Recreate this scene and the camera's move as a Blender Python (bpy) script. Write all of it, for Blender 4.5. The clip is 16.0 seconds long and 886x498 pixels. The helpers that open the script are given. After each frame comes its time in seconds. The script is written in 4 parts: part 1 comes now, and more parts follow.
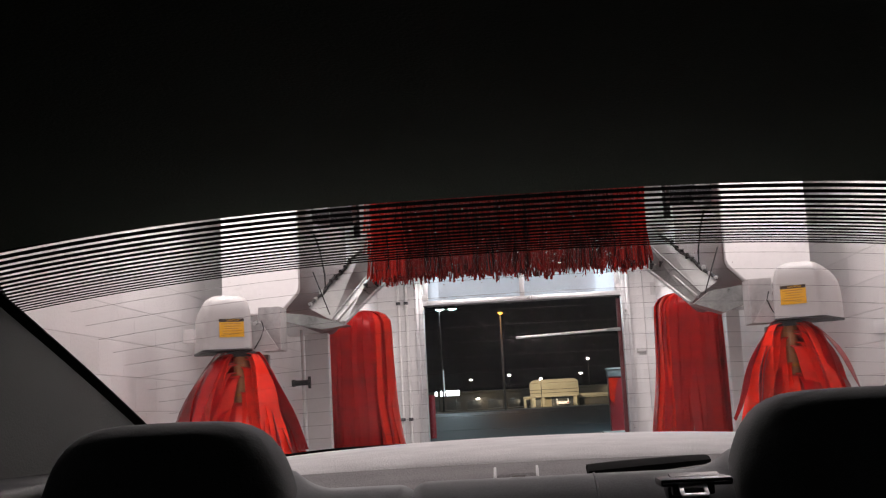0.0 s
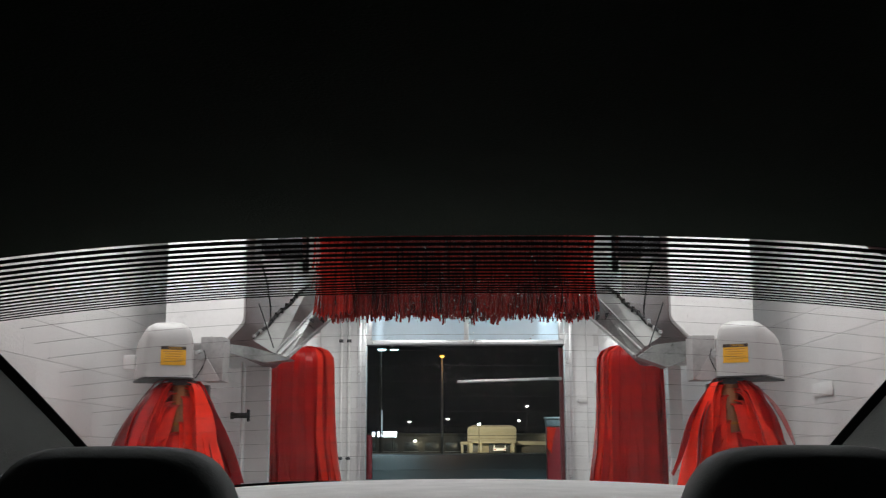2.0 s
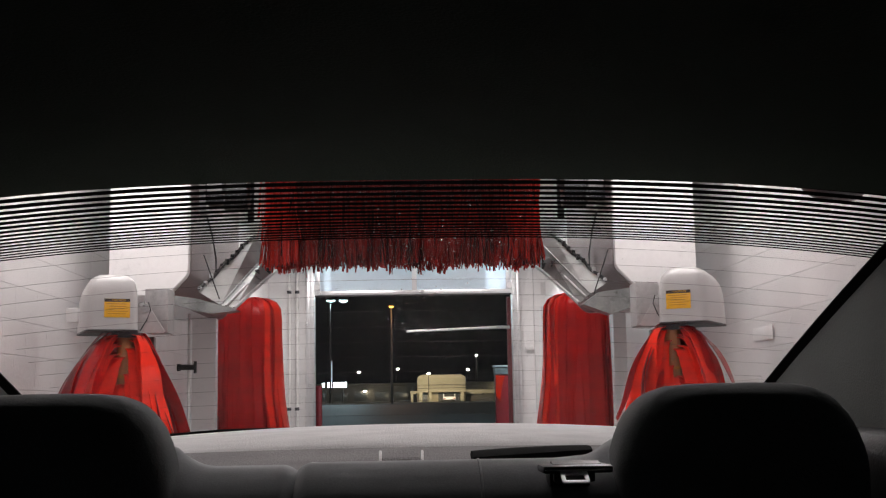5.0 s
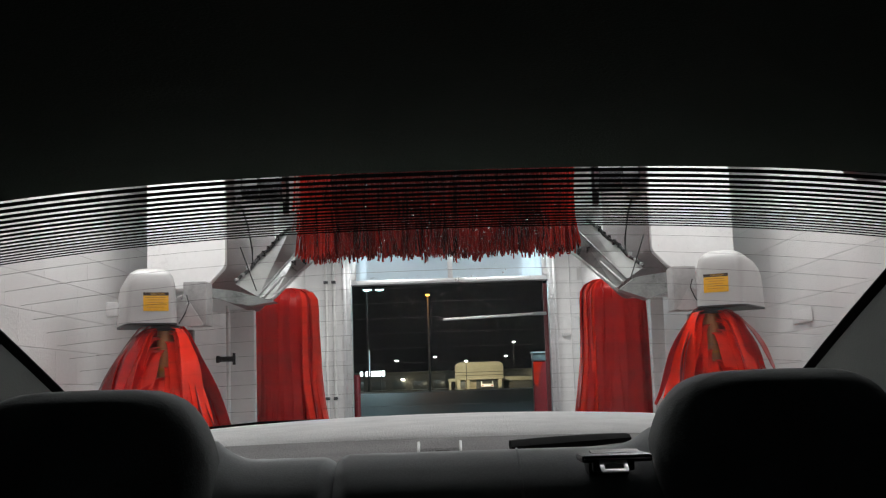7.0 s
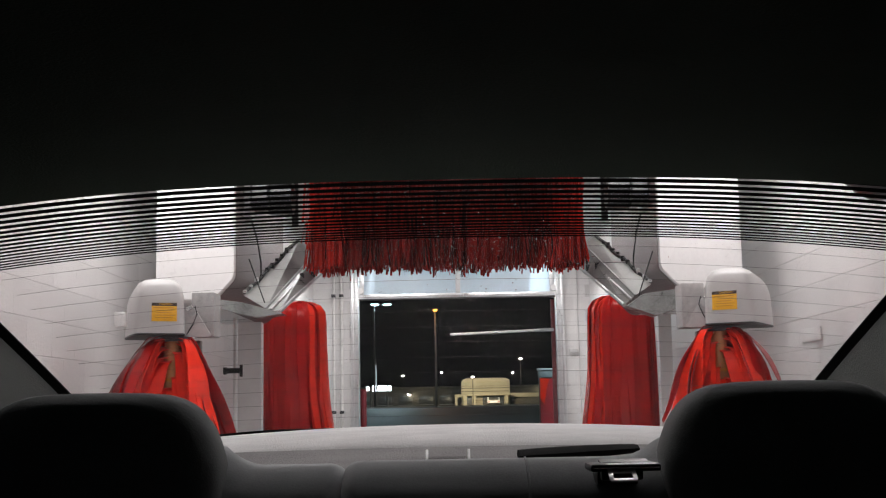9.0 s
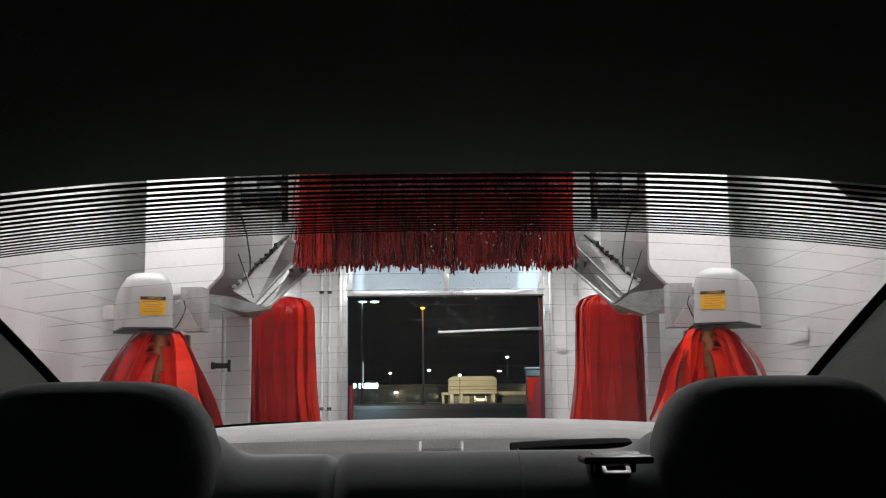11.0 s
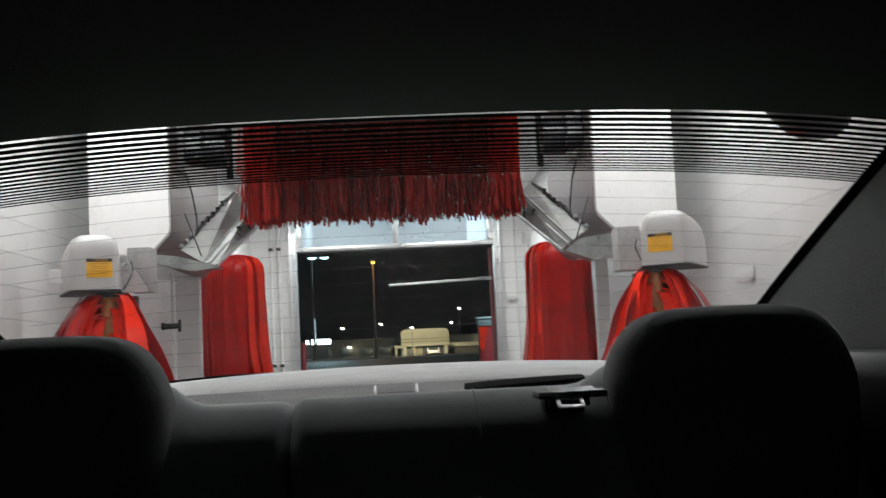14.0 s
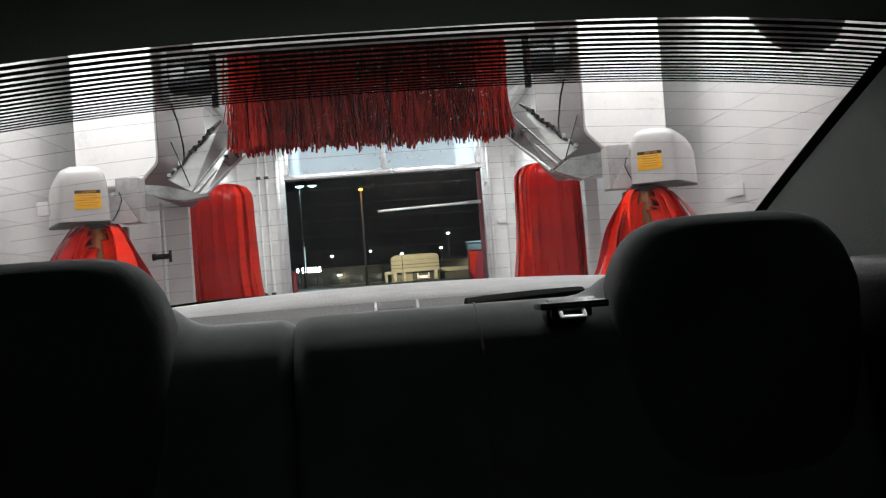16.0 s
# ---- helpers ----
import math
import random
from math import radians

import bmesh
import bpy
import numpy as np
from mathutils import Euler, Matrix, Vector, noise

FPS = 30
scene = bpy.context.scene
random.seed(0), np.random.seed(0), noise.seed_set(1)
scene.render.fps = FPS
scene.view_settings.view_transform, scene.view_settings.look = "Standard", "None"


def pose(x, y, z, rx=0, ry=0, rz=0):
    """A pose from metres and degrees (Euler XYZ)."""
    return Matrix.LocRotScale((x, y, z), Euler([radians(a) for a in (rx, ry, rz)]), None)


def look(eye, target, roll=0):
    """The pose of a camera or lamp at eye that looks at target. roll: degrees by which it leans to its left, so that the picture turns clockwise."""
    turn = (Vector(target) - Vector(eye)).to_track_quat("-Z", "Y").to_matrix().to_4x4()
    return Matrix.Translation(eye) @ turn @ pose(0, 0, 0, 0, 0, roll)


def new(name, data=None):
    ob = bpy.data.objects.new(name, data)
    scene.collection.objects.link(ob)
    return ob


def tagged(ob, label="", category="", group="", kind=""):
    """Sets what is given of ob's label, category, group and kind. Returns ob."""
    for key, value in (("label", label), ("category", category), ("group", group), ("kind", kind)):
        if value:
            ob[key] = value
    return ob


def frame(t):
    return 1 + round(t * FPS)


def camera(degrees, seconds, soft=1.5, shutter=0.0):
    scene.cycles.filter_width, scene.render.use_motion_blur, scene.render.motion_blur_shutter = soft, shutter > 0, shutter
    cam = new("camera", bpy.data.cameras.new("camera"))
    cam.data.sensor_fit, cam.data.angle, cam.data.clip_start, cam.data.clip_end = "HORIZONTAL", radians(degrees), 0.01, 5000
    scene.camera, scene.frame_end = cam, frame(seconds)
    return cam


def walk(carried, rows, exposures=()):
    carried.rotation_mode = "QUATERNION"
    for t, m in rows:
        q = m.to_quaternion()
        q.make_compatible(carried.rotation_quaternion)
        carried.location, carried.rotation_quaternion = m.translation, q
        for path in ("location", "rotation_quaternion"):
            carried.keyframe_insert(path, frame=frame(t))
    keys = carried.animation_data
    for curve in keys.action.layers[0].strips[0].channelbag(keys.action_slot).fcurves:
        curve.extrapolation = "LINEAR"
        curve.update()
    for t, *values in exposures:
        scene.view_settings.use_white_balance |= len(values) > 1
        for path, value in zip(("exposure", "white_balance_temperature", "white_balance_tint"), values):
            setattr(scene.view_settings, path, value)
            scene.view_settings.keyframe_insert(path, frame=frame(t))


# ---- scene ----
cam = camera(42.1, 16.0, soft=1.2, shutter=0.25)
# seconds, x, y, z, yaw, pitch, roll of the hand-held eye between the front seats, looking back
ROWS = [
    (0.0, 0.001, 0.002, 1.128, 3.90, 8.01, 2.98),
    (0.5, 0.001, 0.001, 1.127, 3.45, 7.46, 3.02),
    (1.0, 0.001, 0.001, 1.125, 3.59, 7.22, 3.01),
    (1.5, 0.001, -0.001, 1.121, 3.45, 7.22, 2.78),
    (1.6, -0.002, 0.000, 1.120, 3.50, 6.75, 2.30),
    (1.8, -0.008, -0.002, 1.122, 2.19, 8.93, 1.26),
    (2.0, -0.018, 0.000, 1.124, 0.77, 9.99, 0.10),
    (2.5, -0.009, -0.001, 1.125, -0.95, 8.69, 0.31),
    (3.0, -0.003, -0.002, 1.117, -2.06, 8.02, 0.62),
    (3.5, -0.002, -0.002, 1.116, -2.51, 7.62, 0.66),
    (3.7, -0.003, 0.000, 1.117, -2.34, 7.82, 0.60),
    (5.8, 0.000, 0.001, 1.116, -1.35, 7.35, 1.05),
    (6.0, 0.000, 0.001, 1.118, -1.17, 7.72, 0.98),
    (6.5, 0.000, 0.000, 1.118, -0.49, 7.32, 1.24),
    (7.0, 0.000, 0.002, 1.120, 0.19, 6.93, 1.82),
    (7.5, 0.000, 0.000, 1.118, 0.59, 7.31, 1.77),
    (8.0, -0.001, 0.001, 1.115, 0.35, 7.38, 1.49),
    (8.5, -0.004, 0.000, 1.111, 0.70, 7.99, 0.90),
    (8.7, -0.003, 0.000, 1.111, 0.50, 7.68, 1.10),
    (10.8, -0.012, 0.000, 1.105, 0.25, 8.16, 0.40),
    (11.0, -0.012, -0.003, 1.104, -0.16, 7.60, 0.52),
    (11.5, -0.013, -0.002, 1.104, 0.16, 7.50, 0.42),
    (12.0, -0.012, -0.002, 1.103, 0.38, 7.38, 0.72),
    (12.5, -0.015, -0.004, 1.098, 0.84, 7.82, 0.34),
    (13.0, -0.011, 0.000, 1.101, 0.13, 6.79, 1.36),
    (13.5, -0.012, -0.003, 1.100, 0.03, 7.36, 0.91),
    (14.0, -0.013, 0.001, 1.092, -2.48, 5.19, 2.76),
    (14.2, -0.012, 0.000, 1.087, -3.90, 4.20, 4.20),
    (14.5, -0.017, 0.001, 1.085, -3.19, 3.76, 4.46),
    (15.0, -0.018, 0.002, 1.083, -3.06, 3.04, 4.76),
    (15.5, -0.022, 0.005, 1.084, -2.77, 2.58, 4.44),
    (16.0, -0.025, 0.009, 1.081, -2.97, 1.44, 4.19),
]
walk(cam, [(t, pose(x, y, z, 90 + pitch, roll, yaw)) for t, x, y, z, yaw, pitch, roll in ROWS],
     exposures=((0.0, -0.02, 6800, 18), (0.5, -0.08, 6350, 5), (1.0, -0.04, 6600, 12), (1.5, -0.02, 6750, 16), (2.0, -0.26, 6300, 4), (2.5, -0.20, 6350, 5), (3.0, -0.02, 6850, 19),
                (3.5, -0.06, 6750, 16), (6.0, -0.12, 6500, 9), (6.5, -0.14, 6300, 3), (7.5, -0.17, 6300, 3), (8.5, -0.06, 6500, 10), (11.0, -0.04, 6400, 6), (11.5, -0.05, 6250, 1),
                (12.0, -0.06, 6250, 1), (12.5, 0.0, 6500, 9), (13.0, -0.03, 6300, 2), (14.0, 0.0, 6250, 1), (15.0, 0.08, 6300, 3), (16.0, 0.18, 6300, 3)))

DY = 0.12          # mean shift of the bay along the lane, chosen to fit the camera's view
HALF = 2.3         # half width of the wash bay
END = 18.93 + DY   # exit wall
CEIL = 3.75
RISE = 0.86         # the far lots lie this much above the bay

# ---- light ----
world = bpy.data.worlds.new("night")
scene.world = world
world.use_nodes = True
world.node_tree.nodes["Background"].inputs[0].default_value = (0.35, 0.45, 0.6, 1)
world.node_tree.nodes["Background"].inputs[1].default_value = 0.002


def area_lamp(name, place, target, size, power, colour, size_y=None):
    data = bpy.data.lights.new(name, "AREA")
    data.energy, data.color, data.size = power, colour, size
    if size_y:
        data.shape, data.size_y = "RECTANGLE", size_y
    ob = new(name, data)
    ob.matrix_world = look(place, target)
    return ob


WHITE = (1.0, 0.962, 0.957)
TUBES = [(-0.8, 3.4, 34), (0.8, 3.4, 32), (-1.75, 6.85, 47), (1.55, 7.0, 39), (-1.3, 10.2, 15), (1.3, 10.2, 14), (-1.1, 16.9, 60), (1.1, 16.9, 60)]
for lx, ly, power in TUBES:
    area_lamp("tube_light", (lx, ly + DY, CEIL - 0.14), (lx * 0.9, ly + DY, 0), 0.12, power, WHITE, 1.3)
# unseen lamp ahead of the car, added to brighten the seat fronts
area_lamp("seat_fill_light", (0, -2.5, CEIL - 0.14), (0, -2.5, 0), 0.3, 50, (0.84, 0.93, 1.0), 1.4)


# ---- materials ----
def mat(name, colour, rough=0.6, metal=0.0, vary=0.12, scale=6.0, fine=60.0, bump=0.0, stain=None, coat=0.0, spec=0.5, sheen=0.0, island=0.0):
    """A principled material: colour that varies at two scales, roughness that varies, fine relief."""
    m = bpy.data.materials.new(name)
    m.use_nodes = True
    n, l = m.node_tree.nodes, m.node_tree.links
    b = n["Principled BSDF"]
    b.inputs["Metallic"].default_value = metal
    b.inputs["Coat Weight"].default_value = coat
    b.inputs["Specular IOR Level"].default_value = spec
    b.inputs["Sheen Weight"].default_value = sheen
    co = n.new("ShaderNodeTexCoord")
    big, small = n.new("ShaderNodeTexNoise"), n.new("ShaderNodeTexNoise")
    big.inputs["Scale"].default_value, small.inputs["Scale"].default_value = scale, fine
    big.inputs["Detail"].default_value, small.inputs["Detail"].default_value = 5, 3
    for tex in (big, small):
        l.new(co.outputs["Object"], tex.inputs["Vector"])
    add = n.new("ShaderNodeMath")
    add.operation = "MULTIPLY_ADD"
    l.new(big.outputs["Fac"], add.inputs[0])
    add.inputs[1].default_value = 0.65
    half = n.new("ShaderNodeMath")
    half.operation = "MULTIPLY"
    l.new(small.outputs["Fac"], half.inputs[0])
    half.inputs[1].default_value = 0.35
    l.new(half.outputs[0], add.inputs[2])
    info = n.new("ShaderNodeObjectInfo")
    both = n.new("ShaderNodeMath")
    both.operation = "MULTIPLY_ADD"
    l.new(info.outputs["Random"], both.inputs[0])
    both.inputs[1].default_value = 0.16
    l.new(add.outputs[0], both.inputs[2])
    ramp = n.new("ShaderNodeMix")
    ramp.data_type = "RGBA"
    dark = stain or tuple(c * (1 - 2.2 * vary) for c in colour)
    light = tuple(min(1, c * (1 + vary)) for c in colour)
    ramp.inputs["A"].default_value, ramp.inputs["B"].default_value = (*dark, 1), (*light, 1)
    step = n.new("ShaderNodeMapRange")
    step.inputs["From Min"].default_value, step.inputs["From Max"].default_value = 0.3, 0.66
    if island:
        geo, more = n.new("ShaderNodeNewGeometry"), n.new("ShaderNodeMath")
        more.operation = "MULTIPLY_ADD"
        l.new(geo.outputs["Random Per Island"], more.inputs[0])
        more.inputs[1].default_value = island
        off = n.new("ShaderNodeMath")
        off.operation = "SUBTRACT"
        l.new(both.outputs[0], off.inputs[0])
        off.inputs[1].default_value = island / 2
        l.new(off.outputs[0], more.inputs[2])
        l.new(more.outputs[0], step.inputs["Value"])
    else:
        l.new(both.outputs[0], step.inputs["Value"])
    l.new(step.outputs["Result"], ramp.inputs["Factor"])
    l.new(ramp.outputs["Result"], b.inputs["Base Color"])
    ro = n.new("ShaderNodeMapRange")
    ro.inputs["To Min"].default_value, ro.inputs["To Max"].default_value = max(0.02, rough - 0.1), min(1, rough + 0.1)
    l.new(add.outputs[0], ro.inputs["Value"])
    l.new(ro.outputs["Result"], b.inputs["Roughness"])
    if bump:
        bp = n.new("ShaderNodeBump")
        bp.inputs["Strength"].default_value, bp.inputs["Distance"].default_value = bump, 0.01
        l.new(small.outputs["Fac"], bp.inputs["Height"])
        l.new(bp.outputs["Normal"], b.inputs["Normal"])
    return m


def glow(name, colour, strength):
    m = bpy.data.materials.new(name)
    m.use_nodes = True
    b = m.node_tree.nodes["Principled BSDF"]
    b.inputs["Base Color"].default_value = (*colour, 1)
    b.inputs["Emission Color"].default_value = (*colour, 1)
    b.inputs["Emission Strength"].default_value = strength
    return m


def glass(name, tint, gloss=0.05, rough=0.02):
    m = bpy.data.materials.new(name)
    m.use_nodes = True
    n, l = m.node_tree.nodes, m.node_tree.links
    n.remove(n["Principled BSDF"])
    clear, shine, mix = n.new("ShaderNodeBsdfTransparent"), n.new("ShaderNodeBsdfGlossy"), n.new("ShaderNodeMixShader")
    face, power, gain = n.new("ShaderNodeLayerWeight"), n.new("ShaderNodeMath"), n.new("ShaderNodeMath")
    clear.inputs[0].default_value = (*tint, 1)
    shine.inputs["Roughness"].default_value = rough
    power.operation, gain.operation = "POWER", "MULTIPLY_ADD"
    l.new(face.outputs["Facing"], power.inputs[0])
    power.inputs[1].default_value = 4.0
    l.new(power.outputs[0], gain.inputs[0])
    gain.inputs[1].default_value, gain.inputs[2].default_value = gloss * 8, gloss * 0.3
    l.new(gain.outputs[0], mix.inputs[0])
    l.new(clear.outputs[0], mix.inputs[1])
    l.new(shine.outputs[0], mix.inputs[2])
    l.new(mix.outputs[0], n["Material Output"].inputs[0])
    return m


M_BLOCK = mat("painted_block", (0.74, 0.72, 0.72), 0.38, vary=0.07, scale=1.6, fine=45, bump=0.25, coat=0.1)
M_JOINT = mat("painted_joint", (0.62, 0.60, 0.60), 0.6, vary=0.10, scale=3)
M_CEIL = mat("ceiling_sheet", (0.72, 0.71, 0.71), 0.5, vary=0.06, scale=2)
M_FLOOR = mat("wet_concrete", (0.20, 0.20, 0.20), 0.25, vary=0.25, scale=1.2, fine=40, bump=0.2)
M_ASPHALT = mat("asphalt", (0.050, 0.070, 0.078), 0.55, vary=0.3, scale=0.25, fine=25, bump=0.4)
M_GRASS = mat("verge", (0.05, 0.07, 0.035), 0.9, vary=0.3, scale=0.6, fine=12)
M_KERB = mat("kerb_concrete", (0.45, 0.45, 0.43), 0.8, vary=0.15, scale=2)
M_HOOD = mat("hood_plastic", (0.52, 0.50, 0.50), 0.45, vary=0.03, scale=5, fine=70, coat=0.05, bump=0.03)
M_DUCT = mat("white_duct_plastic", (0.82, 0.80, 0.80), 0.30, vary=0.04, scale=3, fine=40)
M_GREY = mat("grey_painted_steel", (0.50, 0.485, 0.485), 0.42, vary=0.16, scale=4, fine=40, bump=0.05)
M_GREYDARK = mat("scuffed_grey_steel", (0.29, 0.28, 0.28), 0.40, vary=0.22, scale=7, fine=50, bump=0.06)
M_SIDESHADE = mat("shaded_side_sheet", (0.24, 0.185, 0.185), 0.42, metal=0.6, vary=0.06, scale=2, fine=20)
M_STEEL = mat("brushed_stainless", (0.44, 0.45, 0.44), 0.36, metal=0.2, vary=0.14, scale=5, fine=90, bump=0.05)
M_STEELDARK = mat("shaded_worn_stainless", (0.28, 0.29, 0.285), 0.30, metal=0.35, vary=0.3, scale=6, fine=70, bump=0.06)
M_GALV = mat("galvanised", (0.60, 0.60, 0.60), 0.36, metal=0.7, vary=0.14, scale=8, fine=50)
M_BLACK = mat("black_rubber", (0.018, 0.018, 0.019), 0.5, vary=0.2, scale=20)
M_MOTOR = mat("black_motor_paint", (0.03, 0.03, 0.033), 0.4, vary=0.2, scale=12)
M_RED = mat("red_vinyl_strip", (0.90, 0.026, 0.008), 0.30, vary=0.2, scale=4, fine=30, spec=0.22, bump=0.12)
M_REDDARK = mat("darker_red_strip", (0.51, 0.006, 0.005), 0.24, vary=0.18, scale=5, fine=35, spec=0.24, bump=0.12)
M_REDSHADE = mat("shaded_red_strip", (0.27, 0.006, 0.009), 0.35, vary=0.35, scale=6, fine=35, spec=0.4, bump=0.15, coat=0.1)
M_PANEL = mat("dark_grey_steel", (0.125, 0.12, 0.118), 0.45, vary=0.2, scale=4, fine=40, bump=0.05)
M_LITCLOTH = mat("lit_red_cloth", (0.62, 0.026, 0.016), 0.6, vary=0.3, scale=5, fine=40, island=0.6, spec=0.25)
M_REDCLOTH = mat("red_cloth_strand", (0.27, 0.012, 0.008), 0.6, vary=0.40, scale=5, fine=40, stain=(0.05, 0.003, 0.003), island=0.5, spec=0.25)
M_INNER = mat("shade_cloth", (0.025, 0.003, 0.003), 0.9, vary=0.3, scale=9)
M_CORE = mat("tan_core", (0.52, 0.22, 0.075), 0.5, vary=0.2, scale=9)
M_YELLOW = mat("yellow_sticker", (0.90, 0.46, 0.015), 0.4, vary=0.05, scale=30)
M_INK = mat("dark_ink", (0.05, 0.03, 0.02), 0.5, vary=0.1)
M_FRAME = mat("aluminium_frame", (0.66, 0.66, 0.67), 0.3, metal=0.75, vary=0.08, scale=5)
M_PIPE = mat("painted_pipe", (0.62, 0.60, 0.59), 0.4, vary=0.12, scale=8)
M_REDPAINT = mat("red_paint", (0.36, 0.018, 0.024), 0.4, vary=0.15, scale=4)
M_POSTRED = mat("dark_red_paint", (0.16, 0.030, 0.034), 0.5, vary=0.2, scale=4)
M_HEADLINER = mat("dark_headliner", (0.036, 0.047, 0.036), 0.95, vary=0.08, scale=8, fine=300, bump=0.2, spec=0.1)
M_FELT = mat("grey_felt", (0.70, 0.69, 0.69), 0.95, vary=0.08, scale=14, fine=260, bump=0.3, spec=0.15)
M_FELTDARK = mat("shaded_grey_felt", (0.30, 0.29, 0.29), 0.95, vary=0.12, scale=14, fine=260, bump=0.25, spec=0.15)
M_SEAT = mat("charcoal_seat_cloth", (0.39, 0.40, 0.412), 0.85, vary=0.12, scale=10, fine=380, bump=0.04, sheen=0.15, spec=0.2)
M_HEADCLOTH = mat("dark_headrest_cloth", (0.20, 0.207, 0.213), 0.85, vary=0.12, scale=10, fine=380, bump=0.08, sheen=0.1, spec=0.15)
M_HEAD = mat("black_headrest_leather", (0.014, 0.0145, 0.0155), 0.6, vary=0.12, scale=10, fine=220, bump=0.12, spec=0.35)
M_TRIM = mat("grey_pillar_trim", (0.12, 0.128, 0.123), 0.8, vary=0.05, scale=8, fine=300, bump=0.15, spec=0.2)
M_PLASTIC = mat("black_plastic", (0.022, 0.022, 0.024), 0.32, vary=0.15, scale=20)
M_SLOT = mat("black_slot_bar", (0.012, 0.012, 0.012), 0.95, vary=0.3, scale=30, spec=0.05)
M_LID = mat("grey_plastic", (0.24, 0.24, 0.24), 0.4, vary=0.06, scale=20)
M_CHROME = mat("bright_metal", (0.85, 0.85, 0.86), 0.15, metal=1.0, vary=0.03, scale=20)
M_CARPAINT = mat("dark_car_paint", (0.03, 0.032, 0.036), 0.25, vary=0.08, scale=3, coat=0.5)
M_TYRE = mat("tyre_rubber", (0.02, 0.02, 0.02), 0.8, vary=0.2, scale=15)
M_WIRE = mat("heater_wire", (0.03, 0.022, 0.02), 0.6, vary=0.05, scale=20)
M_FRIT = mat("black_glass_print", (0.004, 0.004, 0.004), 0.85, vary=0.1, scale=20, spec=0.05)
M_FACADE = mat("warm_stucco", (0.48, 0.42, 0.30), 0.85, vary=0.12, scale=0.5, fine=6)
M_DARKWALL = mat("dim_stucco", (0.10, 0.092, 0.078), 0.9, vary=0.2, scale=0.4, fine=5)
M_POLE = mat("pole_steel", (0.022, 0.022, 0.022), 0.6, metal=0.0, vary=0.15, scale=3)
# paler than the other poles, so that this one reads as lit
M_POLELIGHT = mat("lit_pole_steel", (0.15, 0.145, 0.14), 0.6, vary=0.15, scale=3)
M_WINDOW = mat("dark_shop_window", (0.045, 0.045, 0.04), 0.3, vary=0.1, scale=2)
M_GLASS = glass("car_glass", (0.93, 0.95, 0.94), gloss=0.03)
M_TINT = glass("tinted_glass", (0.22, 0.24, 0.24), gloss=0.04)
M_DROP = bpy.data.materials.new("water_drop")
M_DROP.use_nodes = True
M_DROP.node_tree.nodes["Principled BSDF"].inputs["Transmission Weight"].default_value = 1.0
M_DROP.node_tree.nodes["Principled BSDF"].inputs["Roughness"].default_value = 0.08
M_DROP.node_tree.nodes["Principled BSDF"].inputs["IOR"].default_value = 1.33
M_FROST = mat("frosted_door_pane", (0.70, 0.82, 0.92), 0.3, vary=0.05, scale=2, coat=0.3)
M_FROST.node_tree.nodes["Principled BSDF"].inputs["Transmission Weight"].default_value = 0.35
M_SOFTLED = glow("cool_lamp", (0.62, 0.92, 1.0), 7)
M_SODIUM = glow("sodium_lamp", (1.0, 0.40, 0.05), 9)
M_WARMLED = glow("warm_white_lamp", (1.0, 0.92, 0.78), 45)
M_TAIL = glow("red_tail_glow", (1.0, 0.02, 0.015), 14)
M_SIGN = glow("lit_sign", (0.85, 0.95, 1.0), 8)
M_PANEGLOW = glow("pane_glow", (0.95, 0.98, 1.0), 5)
M_TUBE = glow("tube_glow", (1.0, 0.96, 0.95), 12)


# ---- mesh helpers ----
def box(bm, c, s, bevel=0.0, seg=2, rot=None):
    """A box with centre c and size s, its edges rounded by bevel."""
    made = bmesh.ops.create_cube(bm, size=1.0)["verts"]
    m = Matrix.Translation(c) @ (rot.to_4x4() if rot else Matrix()) @ Matrix.Diagonal((*s, 1))
    bmesh.ops.transform(bm, matrix=m, verts=made)
    if bevel:
        edges = {e for v in made for e in v.link_edges}
        bmesh.ops.bevel(bm, geom=list(edges), offset=bevel, segments=seg, profile=0.6, affect="EDGES")
    return bm


def tube(bm, pts, r, seg=10, r_end=None, caps=True):
    """A round tube through pts, its radius going from r to r_end."""
    pts = [Vector(p) for p in pts]
    rings = []
    for i, p in enumerate(pts):
        d = (pts[min(i + 1, len(pts) - 1)] - pts[max(i - 1, 0)]).normalized()
        side = d.cross(Vector((0, 0, 1)) if abs(d.z) < 0.9 else Vector((1, 0, 0))).normalized()
        up = side.cross(d)
        rad = r if r_end is None else r + (r_end - r) * i / (len(pts) - 1)
        rings.append([bm.verts.new(p + rad * (math.cos(a) * side + math.sin(a) * up)) for a in (2 * math.pi * k / seg for k in range(seg))])
    for a, b in zip(rings, rings[1:]):
        for k in range(seg):
            bm.faces.new((a[k], a[(k + 1) % seg], b[(k + 1) % seg], b[k]))
    if caps:
        bm.faces.new(rings[0][::-1])
        bm.faces.new(rings[-1])
    return bm


def ribbon(bm, pts, sides, widths, thick):
    """A strip with thickness through pts; sides: the direction of its width at each point."""
    rings = []
    for i, p in enumerate(pts):
        d = (pts[min(i + 1, len(pts) - 1)] - pts[max(i - 1, 0)]).normalized()
        s = sides[i].normalized()
        nrm = s.cross(d).normalized()
        w, h = widths[i] / 2, thick / 2
        rings.append([bm.verts.new(p + a * w * s + b * h * nrm) for a, b in ((-1, -1), (1, -1), (1, 1), (-1, 1))])
    for a, b in zip(rings, rings[1:]):
        for k in range(4):
            bm.faces.new((a[k], a[(k + 1) % 4], b[(k + 1) % 4], b[k]))
    bm.faces.new(rings[0][::-1])
    bm.faces.new(rings[-1])
    return bm


